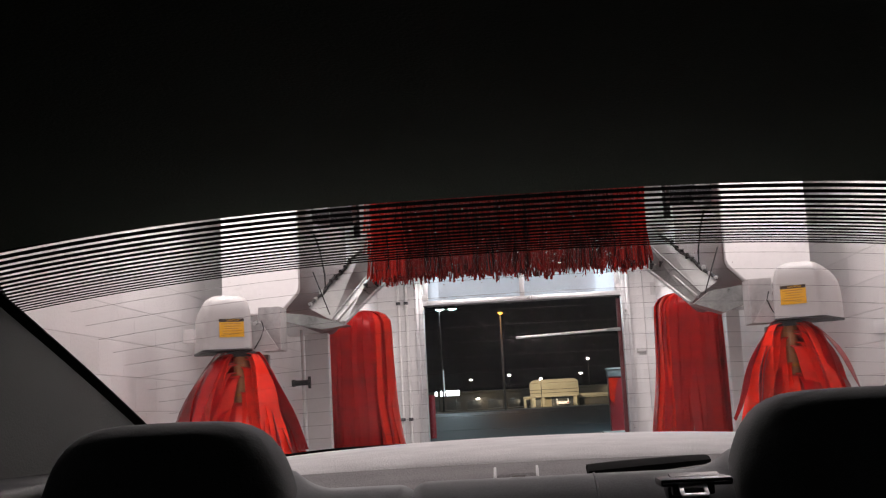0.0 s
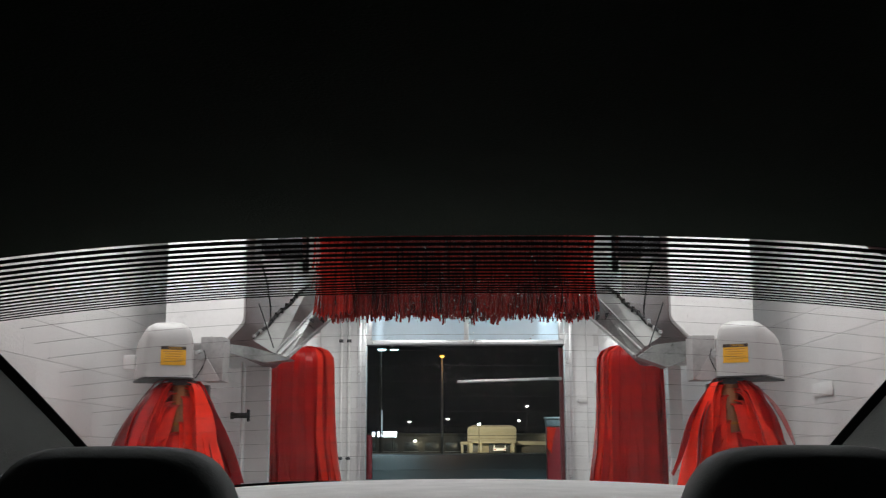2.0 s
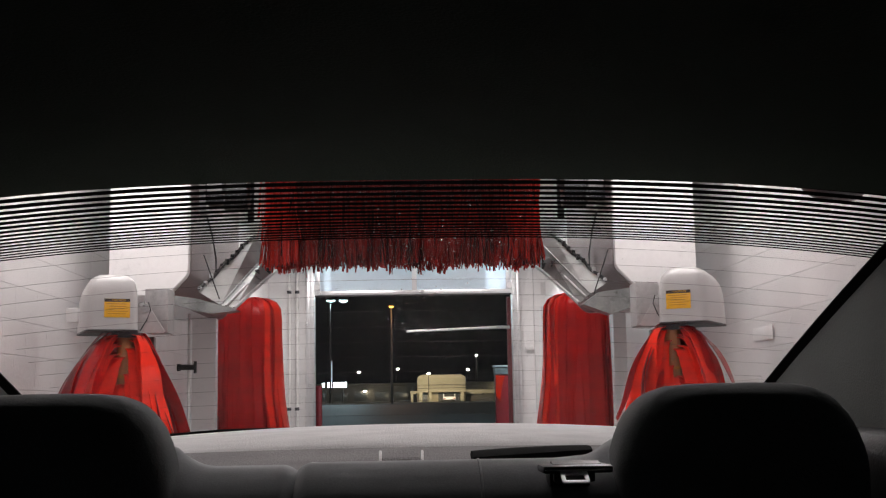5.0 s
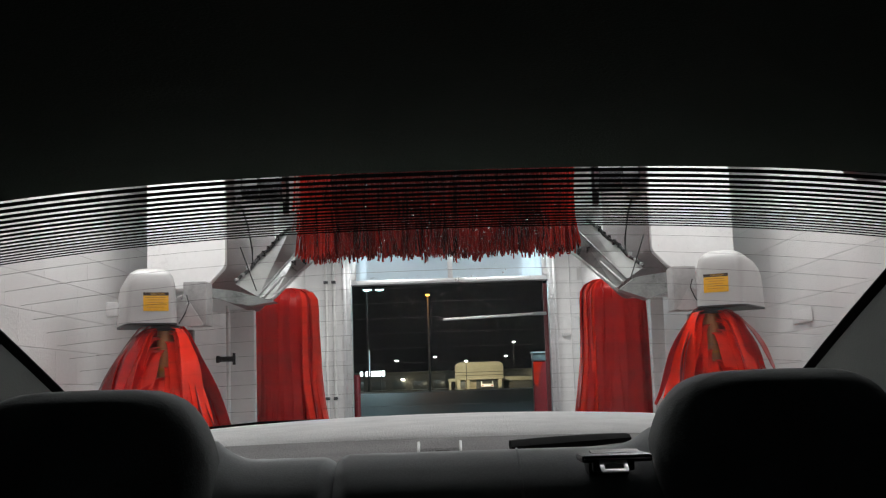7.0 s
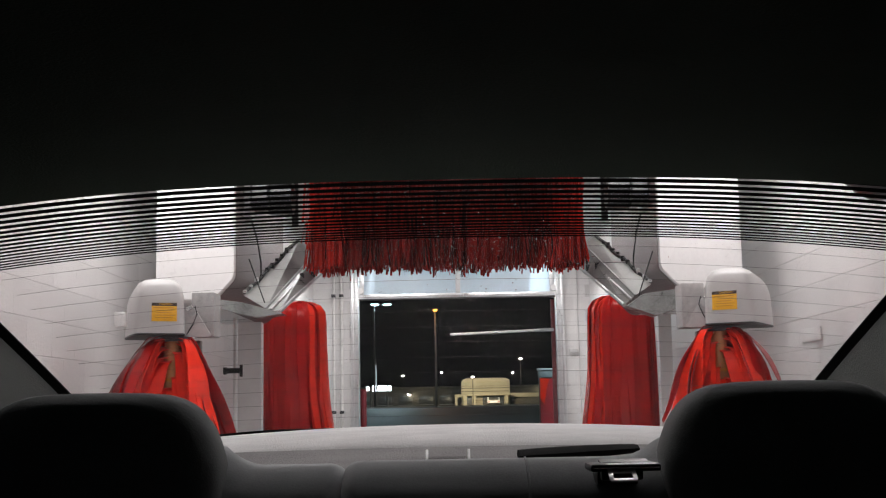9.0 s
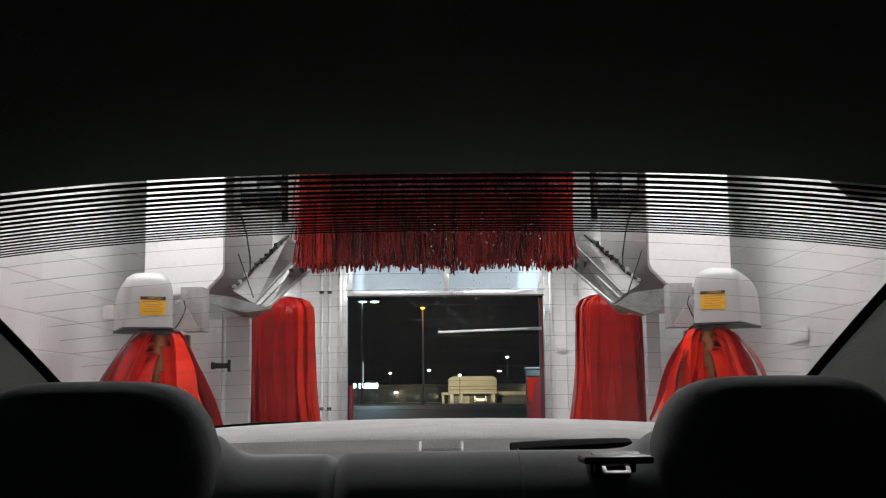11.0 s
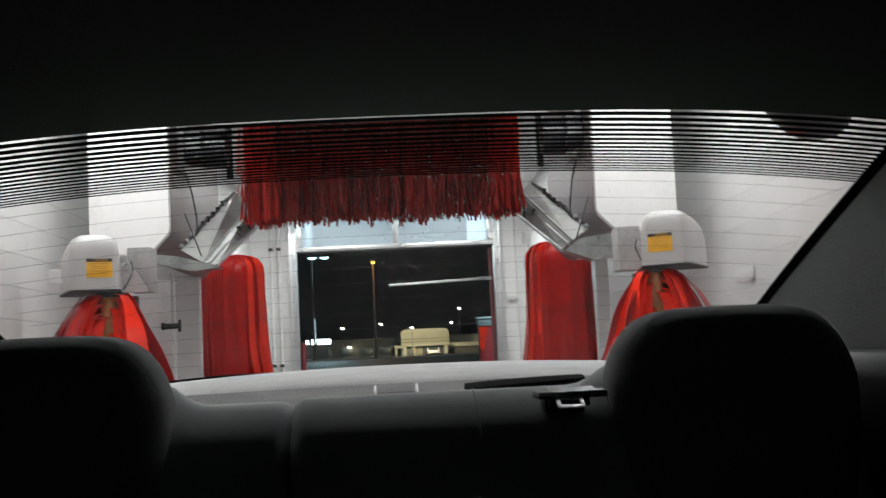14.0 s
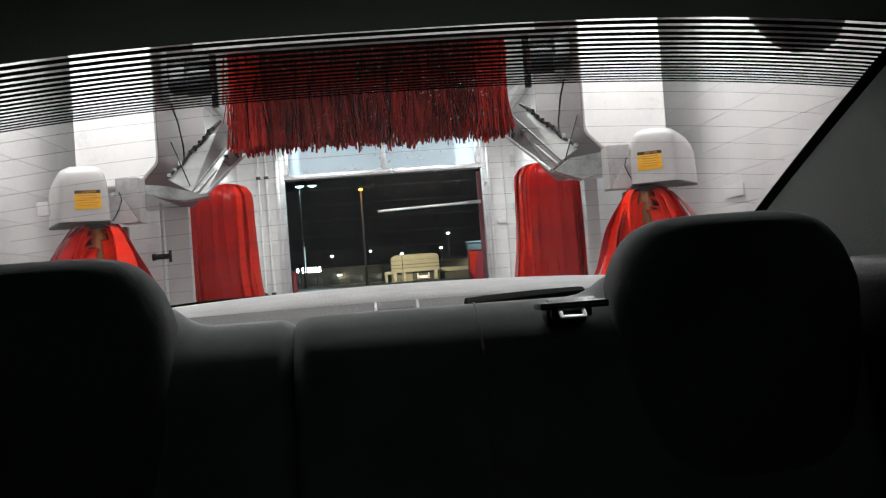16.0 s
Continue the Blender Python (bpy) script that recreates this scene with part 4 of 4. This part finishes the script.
part("valve_collar", tube(B(), [(-0.085, -0.02, 1.41), (-0.06, -0.02, 1.41)], 0.03, 10), M_BLACK, valve)

# blower head high at the wall, leaning towards the lane as it rises
root = thing("blower_head", (1.98, 5.0 + DY, 2.14), "black rounded blower head hung near the wall", "blower")
bm = B()
loft(bm, [superring(-0.22 * (z + 0.15), 0, z, rx, ry, 2.6, 28) for z, rx, ry in ((-0.15, 0.03, 0.03), (-0.145, 0.08, 0.07), (-0.11, 0.13, 0.12), (-0.04, 0.18, 0.16), (0.06, 0.225, 0.18), (0.20, 0.24, 0.18), (0.30, 0.18, 0.15))])
part("shell", bm, M_MOTOR, root)
part("hanger", tube(B(), [(-0.10, 0, 0.28), (-0.10, 0, CEIL - 2.145)], 0.03, 10), M_GALV, root)

# board added where reflections brighten the wall
root = thing("wall_glare_board", (HALF - 0.012, 7.25 + DY, 1.51), "white board imitating reflections on the side wall", "notice")
part("board", box(B(), (0, 0, 0), (0.006, 0.40, 0.085), 0.002), M_BLOCK, root)

# ceiling lamps, the last one a body for the added seat fill
for lx, ly, power in TUBES + [(0, -2.5 - DY, 0)]:
    root = thing("tube_lamp", (lx, ly + DY, CEIL), "white fluorescent tube lamp on the ceiling", "lamp", "ceiling lamps")
    part("lamp_body", box(B(), (0, 0, -0.04), (0.16, 1.4, 0.05), 0.01), M_DUCT, root)
    part("tube", tube(B(), [(0, -0.64, -0.085), (0, 0.64, -0.085)], 0.016, 8), M_TUBE, root)

# ---- exit wall, door ----
XL, XR = -1.53, 1.72          # clear opening
DOOR_Z = 2.865                # underside of the raised door
for s, x0, x1 in ((-1, -HALF - 0.2, XL - 0.1), (1, XR + 0.1, HALF + 0.2)):
    bm = box(B(), ((x0 + x1) / 2, END + 0.116, CEIL / 2), (x1 - x0, 0.20, CEIL))
    w = solid("wall_exit_" + ("west" if s < 0 else "east"), bm, M_JOINT, "white painted block wall beside the exit door", "wall", "structure")
bm = box(B(), (0.095, END + 0.12, CEIL - 0.05), (XR - XL + 0.2, 0.20, 0.20))
solid("wall_exit_header", bm, M_BLOCK, "white header over the exit door", "wall", "structure")
frame_root = thing("door_frame", (0, END, 0), "bright metal frame of the exit door", "door frame", kind="structure")
for s, x in ((-1, XL), (1, XR)):
    part("jamb", box(B(), (x + s * 0.05, 0.02, CEIL / 2), (0.10, 0.16, CEIL), 0.008), M_FRAME, frame_root)
    part("track", box(B(), (x + s * 0.012, -0.09, CEIL / 2), (0.022, 0.05, CEIL), 0.004), M_GALV, frame_root)
    part("angle", box(B(), (x + s * 0.115, -0.065, CEIL / 2), (0.05, 0.02, CEIL), 0.004), M_FRAME, frame_root)
door = thing("exit_door", (0.095, END - 0.10, 0), "raised sectional door with frosted panes in metal rails", "door", kind="structure")
wd = XR - XL
part("bottom_rail", box(B(), (0, 0, DOOR_Z + 0.035), (wd, 0.045, 0.07), 0.006), M_FRAME, door)
part("seal", box(B(), (0, 0, DOOR_Z - 0.012), (wd, 0.03, 0.025), 0.006), M_BLACK, door)
part("top_rail", box(B(), (0, 0, DOOR_Z + 0.58), (wd, 0.045, 0.07), 0.006), M_FRAME, door)
for k, x in enumerate((-wd / 2 + 0.05, 0.02, wd / 2 - 0.05)):
    part("stile", box(B(), (x, 0, DOOR_Z + 0.31), (0.08, 0.043, 0.48), 0.005), M_FRAME, door)
for x0, x1 in ((-wd / 2 + 0.09, -0.02), (0.06, wd / 2 - 0.09)):
    part("pane", box(B(), ((x0 + x1) / 2, 0, DOOR_Z + 0.31), (x1 - x0, 0.012, 0.48)), M_FROST, door, "frosted blue-white pane")
part("upper_section", box(B(), (0, 0.01, DOOR_Z + 0.76), (wd, 0.04, 0.28), 0.006), M_FROST, door)
for s, x in ((-1, -wd / 2 + 0.03), (1, wd / 2 - 0.03)):
    part("roller", tube(B(), [(x, -0.03, DOOR_Z + 0.13), (x, -0.06, DOOR_Z + 0.13)], 0.05, 14), M_DUCT, door)

# pipes with clamps on the exit wall
for x, r in ((-1.95, 0.022), (-1.82, 0.03)):
    root = thing("wall_pipe", (x, END - 0.045, 0), "painted pipe clamped to the exit wall", "pipe", "exit wall pipes")
    part("pipe", tube(B(), [(0, 0, 0.02), (0, 0, CEIL - 0.02)], r, 10), M_PIPE, root)
    for z in (1.02, 2.93):
        part("clamp", box(B(), (0, -0.005, z), (0.07, 0.08, 0.05), 0.006), M_MOTOR, root)
root = thing("wall_switch", (2.0, END - 0.03, 1.95), "small grey pull switch with cord on the wall", "switch")
part("switch_box", box(B(), (0, 0, 0), (0.14, 0.06, 0.06), 0.008), M_GREY, root)
part("cord", tube(B(), [(0.09, 0, 1.7), (0.09, 0, 0.0), (0.10, 0, -1.0)], 0.008, 6), M_GREY, root)

# ---- outside ----
root = thing("clearance_bar", (0, 21.0 + DY, 0), "white hanging clearance bar on a red post", "barrier")
part("post", box(B(), (1.88, 0.1, 1.5), (0.10, 0.10, 3.0), 0.01), M_POSTRED, root, "red post")
part("bar", tube(B(), [(-0.03, 0, 2.385), (1.62, 0, 2.435)], 0.024, 12), M_DUCT, root, "white tube bar")
part("bar_arm", box(B(), (1.75, 0.05, 2.44), (0.25, 0.04, 0.06), 0.005), M_GREY, root)
# unseen lamp over the door, added to brighten what stands just outside
lamp = thing("door_fill_lamp", (0.1, END + 0.23, 3.66), "unseen box lamp added to light things outside the door", "wall lamp")
part("lamp_arm", box(B(), (0, 0.15, 0.06), (0.10, 0.38, 0.06), 0.01), M_GALV, lamp)
part("lamp_box", box(B(), (0, 0.42, 0.06), (1.3, 0.24, 0.10), 0.02), M_DUCT, lamp)
part("lens", box(B(), (0, 0.42, 0.0), (1.2, 0.18, 0.03), 0.008), M_TUBE, lamp)
area_lamp("door_fill_light", (0.1, END + 0.65, 3.62), (0.4, END + 3, 1.5), 0.2, 30, (1.0, 0.97, 0.95), 1.2)
# glowing strips added behind the panes to imitate their bright patches
for x, w in ((-1.33, 0.09), (1.47, 0.30)):
    lamp = thing("pane_glow_strip", (x, END + 0.02, 3.16), "glowing strip added behind the pane for its bright patch", "wall lamp", "jamb lamps")
    part("lamp_back", box(B(), (0, 0.05, 0), (w + 0.06, 0.04, 0.58), 0.008), M_DUCT, lamp)
    part("lens", box(B(), (0, 0.015, 0), (w, 0.03, 0.52), 0.008), M_PANEGLOW, lamp)
root = thing("pay_kiosk", (3.30, 40 + DY, 0), "red pay kiosk with a pale top on a kerb", "kiosk")
part("plinth", box(B(), (0, 0, 0.08), (1.2, 1.2, 0.16), 0.03), M_KERB, root, "pale concrete kerb")
part("cabinet", box(B(), (0, 0, 1.05), (0.62, 0.5, 1.85), 0.03), M_REDPAINT, root)
part("top", box(B(), (0, -0.02, 2.11), (0.66, 0.54, 0.26), 0.03), M_GREYDARK, root, "grey top")
part("cap", box(B(), (0, -0.02, 2.265), (0.74, 0.62, 0.05), 0.015), M_DUCT, root, "pale cap")
part("front_panel", loft(B(), [[Vector((x, y, z)) for x, z in ((-0.30, 1.25), (-0.16, 1.05), (-0.08, 1.60), (0.02, 1.92), (-0.30, 1.95))] for y in (-0.275, -0.252)]), M_RED, root, "bright red front panel", smooth=False)
root = thing("red_bollard", (-3.52, 45 + DY, 0), "red post at the edge of the lane", "bollard")
part("post", tube(B(), [(0, 0, 0.0), (0, 0, 1.7)], 0.16, 14), M_REDPAINT, root)
part("cap", tube(B(), [(0, 0, 1.7), (0, 0, 1.76)], 0.17, 14, 0.1), M_REDPAINT, root)

# kerbs and verges beyond the road
bm = box(B(), (0, 122, RISE + 0.07), (160, 0.25, 0.14), 0.03)
solid("kerb", bm, M_KERB, "pale concrete kerb along the road", "kerb", "structure")
bm = box(B(), (0, 170, RISE + 0.05), (300, 95.5, 0.10))
solid("verge", bm, M_GRASS, "dark grass verge beyond the kerb", "verge", "structure")


def street_lamp(x, y, h, heads, label, glow_mat, colour, power, head_size=0.5, pole_mat=M_POLE):
    root = thing("street_lamp", (x, y, 0), label, "street lamp", "street lamps")
    part("pole", tube(B(), [(0, 0, 0), (0, 0, h * 0.5), (0, 0, h)], 0.12 if h > 9 else 0.085 if h > 6 else 0.035, 12, 0.07 if h > 9 else 0.035), pole_mat, root)
    part("base", tube(B(), [(0, 0, 0), (0, 0, 0.4)], 0.22 if h > 6 else 0.12, 12), M_POLE, root)
    for hx in heads:
        part("arm", tube(B(), [(0, 0, h - 0.1), (hx, 0, h)], 0.05, 8), M_POLE, root)
        head = part("head", box(B(), (hx, 0, h + 0.06), (head_size, head_size, 0.14), 0.04), M_POLE, root)
        bm = B()
        loft(bm, [superring(hx, 0, h - 0.01 - 0.16 * g, head_size * 0.48 * math.cos(g * 1.4), head_size * 0.48 * math.cos(g * 1.4), 2, 16) for g in (0, 0.4, 0.8, 1.0)])
        part("lens", bm, glow_mat, head)
    data = bpy.data.lights.new("street_light", "POINT")
    data.energy, data.color, data.shadow_soft_size = power, colour, 0.3
    ob = new("street_light", data)
    ob.location = (x + heads[-1], y + (-1.6 if len(heads) == 1 and h > 6 else 0.6), h - 0.1)


street_lamp(-8.48, 126, 12.18, (0.08, 1.43), "tall twin-head street lamp with cool white light", M_SOFTLED, (0.65, 0.90, 1.0), 3200, 1.0)
street_lamp(-1.71, 120, 10.95, (0.0,), "street lamp with orange sodium light", M_SODIUM, (1.0, 0.40, 0.08), 300, 0.51, M_POLELIGHT)
for x, y, h in ((-7.09, 166, 5.4), (-1.55, 166, 5.77), (8.59, 166, 5.55), (9.78, 166, 7.55), (2.26, 130, 4.2)):
    street_lamp(x, y, h, (0.0,), "low lot lamp with warm white light", M_WARMLED, (1.0, 0.9, 0.75), 70, 0.50 if y > 150 else 0.38)
# two out-of-view lamps added to brighten kiosk and asphalt
street_lamp(9.5, 36, 7.5, (-0.4, 0.4), "unseen twin-head lamp added to light the kiosk and lane", M_SOFTLED, (0.60, 0.90, 1.0), 6500, 0.6)
street_lamp(-12.0, 60, 7.5, (-0.4, 0.4), "unseen twin-head lamp added to light the road", M_SOFTLED, (0.60, 0.90, 1.0), 1300, 0.6)

# buildings
root = thing("shop", (4.0, 141, RISE), "low warm-lit shop with a raised entrance front", "building")
root.scale.z = 0.79
part("wall", box(B(), (0, 1.0, 1.9), (5.9, 2.0, 3.8), 0.05), M_FACADE, root)
# hipped roof front over the entrance block, with two louvre lines below its eaves
part("roof", loft(B(), [[Vector((x * g, 1.0 + (y - 1.0) * g, z)) for x, y in ((-2.95, -0.1), (2.95, -0.1), (2.95, 2.1), (-2.95, 2.1))] for g, z in ((1.0, 3.78), (0.97, 3.95), (0.86, 4.22), (0.78, 4.30))]), M_FACADE, root, smooth=False)
for z in (2.25, 2.75):
    part("wall_band", box(B(), (0, -0.03, z), (5.9, 0.06, 0.08)), M_DARKWALL, root)
part("canopy", box(B(), (0.3, -0.7, 1.72), (5.2, 1.4, 0.22), 0.03), M_FACADE, root)
part("entrance", box(B(), (0.9, -0.02, 0.78), (2.6, 0.05, 1.5)), M_WINDOW, root, "dark entrance glass")
part("side_window", box(B(), (-2.05, -0.02, 0.85), (0.7, 0.05, 1.3)), M_WINDOW, root)
for x in (-2.55, -1.45, 2.45):
    part("pillar", box(B(), (x, -1.1, 0.81), (0.42, 0.42, 1.62), 0.03), M_FACADE, root)
part("porch", box(B(), (-3.35, 0.0, 1.62), (0.9, 0.8, 0.44), 0.03), M_FACADE, root)
part("porch_pillar", box(B(), (-3.6, -0.2, 0.7), (0.3, 0.3, 1.4), 0.02), M_FACADE, root)
part("wing_fascia", box(B(), (4.75, 0.5, 1.62), (3.6, 0.3, 0.62), 0.04), M_FACADE, root)
part("wing_wall", box(B(), (4.75, 0.8, 0.66), (3.6, 0.2, 1.32), 0.02), M_DARKWALL, root)
part("wing_roof", box(B(), (4.75, 1.3, 1.98), (3.7, 2.0, 0.10), 0.02), M_DARKWALL, root)
# fill light added at the lot lamp's head to brighten the shop front
area_lamp("shop_fill_light", (2.26, 130.4, 4.05), (4.0, 141, 2.0), 0.4, 900, (1.0, 0.84, 0.56))
root = thing("parked_car", (4.75, 136.8, RISE), "small white car parked nose-in before the shop", "car")
root.scale, root.rotation_euler.z = (1.1, 1.12, 1.02), math.pi / 2
side = [(-1.55, 0.25), (1.55, 0.25), (1.6, 0.55), (1.1, 0.62), (0.6, 0.98), (-0.55, 1.0), (-1.05, 0.66), (-1.6, 0.58)]
part("body", loft(B(), [[Vector((x, y, z)) for x, z in side] for y in (-0.62, 0.62)]), M_DUCT, root, smooth=False)
part("rear_window", loft(B(), [[Vector((x, y, z)) for x, z in ((-1.02, 0.70), (-0.58, 1.0), (-0.59, 1.005), (-1.03, 0.705))] for y in (-0.52, 0.52)]), M_WINDOW, root, smooth=False)
for y in (-0.63, 0.63):
    part("side_glass", loft(B(), [[Vector((x, y + d, z)) for x, z in ((-0.85, 0.68), (0.9, 0.66), (0.55, 0.92), (-0.5, 0.93))] for d in (-0.005, 0.005)]), M_WINDOW, root, smooth=False)
    part("tail_light", box(B(), (-1.585, y * 0.8, 0.48), (0.03, 0.18, 0.10)), M_REDPAINT, root, "red tail light")
part("bumper", box(B(), (-1.56, 0, 0.31), (0.08, 1.2, 0.12), 0.02), M_PLASTIC, root, "black bumper")
for x in (-0.95, 0.95):
    for y in (-0.58, 0.58):
        part("wheel", tube(B(), [(x, y - 0.08, 0.26), (x, y + 0.08, 0.26)], 0.26, 14), M_TYRE, root)
root = thing("long_store", (0, 152, RISE), "long low dim store building behind the lot", "building")
root.scale.z = 0.80
part("wall", box(B(), (-2, 2, 1.5), (34, 4, 3.0), 0.05), M_DARKWALL, root)
part("parapet", box(B(), (-2, -0.1, 3.1), (34.4, 0.5, 0.4), 0.05), M_DARKWALL, root)
for k in range(12):
    win = part("window", box(B(), (-17 + k * 2.7, -0.03, 1.1), (1.8, 0.06, 1.4), 0.02), M_WINDOW, root)
    part("window_sill", box(B(), (-17 + k * 2.7, -0.1, 0.36), (2.0, 0.16, 0.08)), M_KERB, win)


def wall_lamp(x, z, towards, power):
    """A small box lamp on the store front that washes the wall beside it."""
    lamp = thing("wall_lamp", (x, 151.94, z), "small lit wall lamp on the dim store front", "wall lamp", "store wall lamps")
    part("lamp_box", box(B(), (0, -0.10, 0.12), (0.5, 0.32, 0.18), 0.04), M_POLE, lamp)
    part("lens", box(B(), (0, -0.14, 0.0), (0.42, 0.24, 0.12), 0.04), M_WARMLED, lamp)
    area_lamp("store_light", (x + 0.3 * towards, 151.1, z - 0.1), (x + 1.8 * towards, 152, z - 0.7), 0.4, power, (1.0, 0.86, 0.56))


wall_lamp(-5.7, 2.5, 1, 9)
# unseen lamp, added to brighten the wall east of the shop
wall_lamp(12.6, 2.9, -1, 34)
# glow put into the mast to imitate the lit stretch of a pole
M_MAST = glow("pole_glow_mast", (0.75, 0.88, 1.0), 0.30)
root = thing("store_sign", (-8.9, 140, 0), "lit white letter sign on two posts", "sign")
part("mast", box(B(), (-0.45, 0.1, 4.8), (0.30, 0.12, 2.5), 0.03), M_MAST, root, "slim glowing mast standing in for a lit pole")
for x in (-1.0, 1.0):
    part("sign_post", tube(B(), [(x, 0, 0), (x, 0, 2.9)], 0.08, 8), M_POLE, root)
for x, w, h in ((-1.35, 0.25, 0.5), (-0.6, 0.45, 0.62), (0.0, 0.3, 0.62), (0.42, 0.3, 0.62), (0.84, 0.3, 0.62), (1.28, 0.32, 0.62)):
    part("sign_bar", box(B(), (x, 0, 3.2), (w, 0.12, h), 0.02), M_SIGN, root)

# ---- painted blocks of the side and exit walls ----
BW, BH = 0.40, 0.203


def block_mesh(w):
    bm = B()
    x, z, d = w / 2 - 0.0002, BH / 2 - 0.0024, 0.002
    b = 0.002
    loft(bm, [[Vector((sx * x, 0.01, sz * z)) for sx, sz in ((-1, -1), (1, -1), (1, 1), (-1, 1))],
              [Vector((sx * x, -d + 0.001, sz * z)) for sx, sz in ((-1, -1), (1, -1), (1, 1), (-1, 1))],
              [Vector((sx * (x - 0.0003), -d, sz * (z - b))) for sx, sz in ((-1, -1), (1, -1), (1, 1), (-1, 1))]])
    me = finish(bm, "block", False)
    me.materials.append(M_BLOCK)
    return me


BLOCK, HALFBLOCK = block_mesh(BW), block_mesh(BW / 2)


def block_wall(root, length, height, near, turn):
    """Courses of blocks in running bond; blocks near the lane are parts, the rest one joined part. turn: local pose of the wall's foot."""
    verts, faces = [], []
    for c in range(int(height / BH)):
        z = (c + 0.5) * BH
        shift = BW / 2 if c % 2 else 0
        x = -shift
        while x < length - 0.01:
            x0, x1 = max(0, x), min(length, x + BW)
            w = x1 - x0
            mid = (x0 + x1) / 2
            x += BW
            if w < 0.1:
                continue
            me = BLOCK if w > 0.35 else HALFBLOCK
            m = turn @ pose(mid, 0, z) @ Matrix.Diagonal((w / (BW if w > 0.35 else BW / 2), 1, 1, 1))
            if near(mid, z):
                ob = new("block", me)
                ob.parent = root
                ob.matrix_local = m
            else:
                base = len(verts)
                verts += [m @ v.co for v in me.vertices]
                faces += [tuple(base + i for i in p.vertices) for p in me.polygons]
    me = bpy.data.meshes.new("far_blocks")
    me.from_pydata(verts, [], faces)
    me.materials.append(M_BLOCK)
    ob = new("far_blocks", me)
    ob.parent = root
    ob["kind"] = "stuff"


for s in (-1, 1):
    bm = box(B(), (s * (HALF + 0.1), (END - 8) / 2, CEIL / 2), (0.198, END + 8, CEIL))
    w = solid("wall_" + ("west" if s < 0 else "east"), bm, M_JOINT, "white painted concrete block side wall", "wall", "structure")
    turn = pose(s * HALF, -8 if s < 0 else END, 0, 0, 0, 90) if s < 0 else pose(s * HALF, END, 0, 0, 0, -90)
    if s < 0:
        block_wall(w, END + 8, CEIL, lambda a, z: 12.3 < a < 20.0 and 1.2 < z < 2.75, turn)
    else:
        block_wall(w, END + 8, CEIL, lambda a, z: 7.0 < a < 14.7 and 1.2 < z < 2.75, turn)
for s, x0, x1, name in ((-1, -HALF, XL - 0.1, "wall_exit_west"), (1, XR + 0.1, HALF, "wall_exit_east")):
    block_wall(bpy.data.objects[name], x1 - x0, CEIL, lambda a, z: True, pose(x0, END + 0.015, 0))
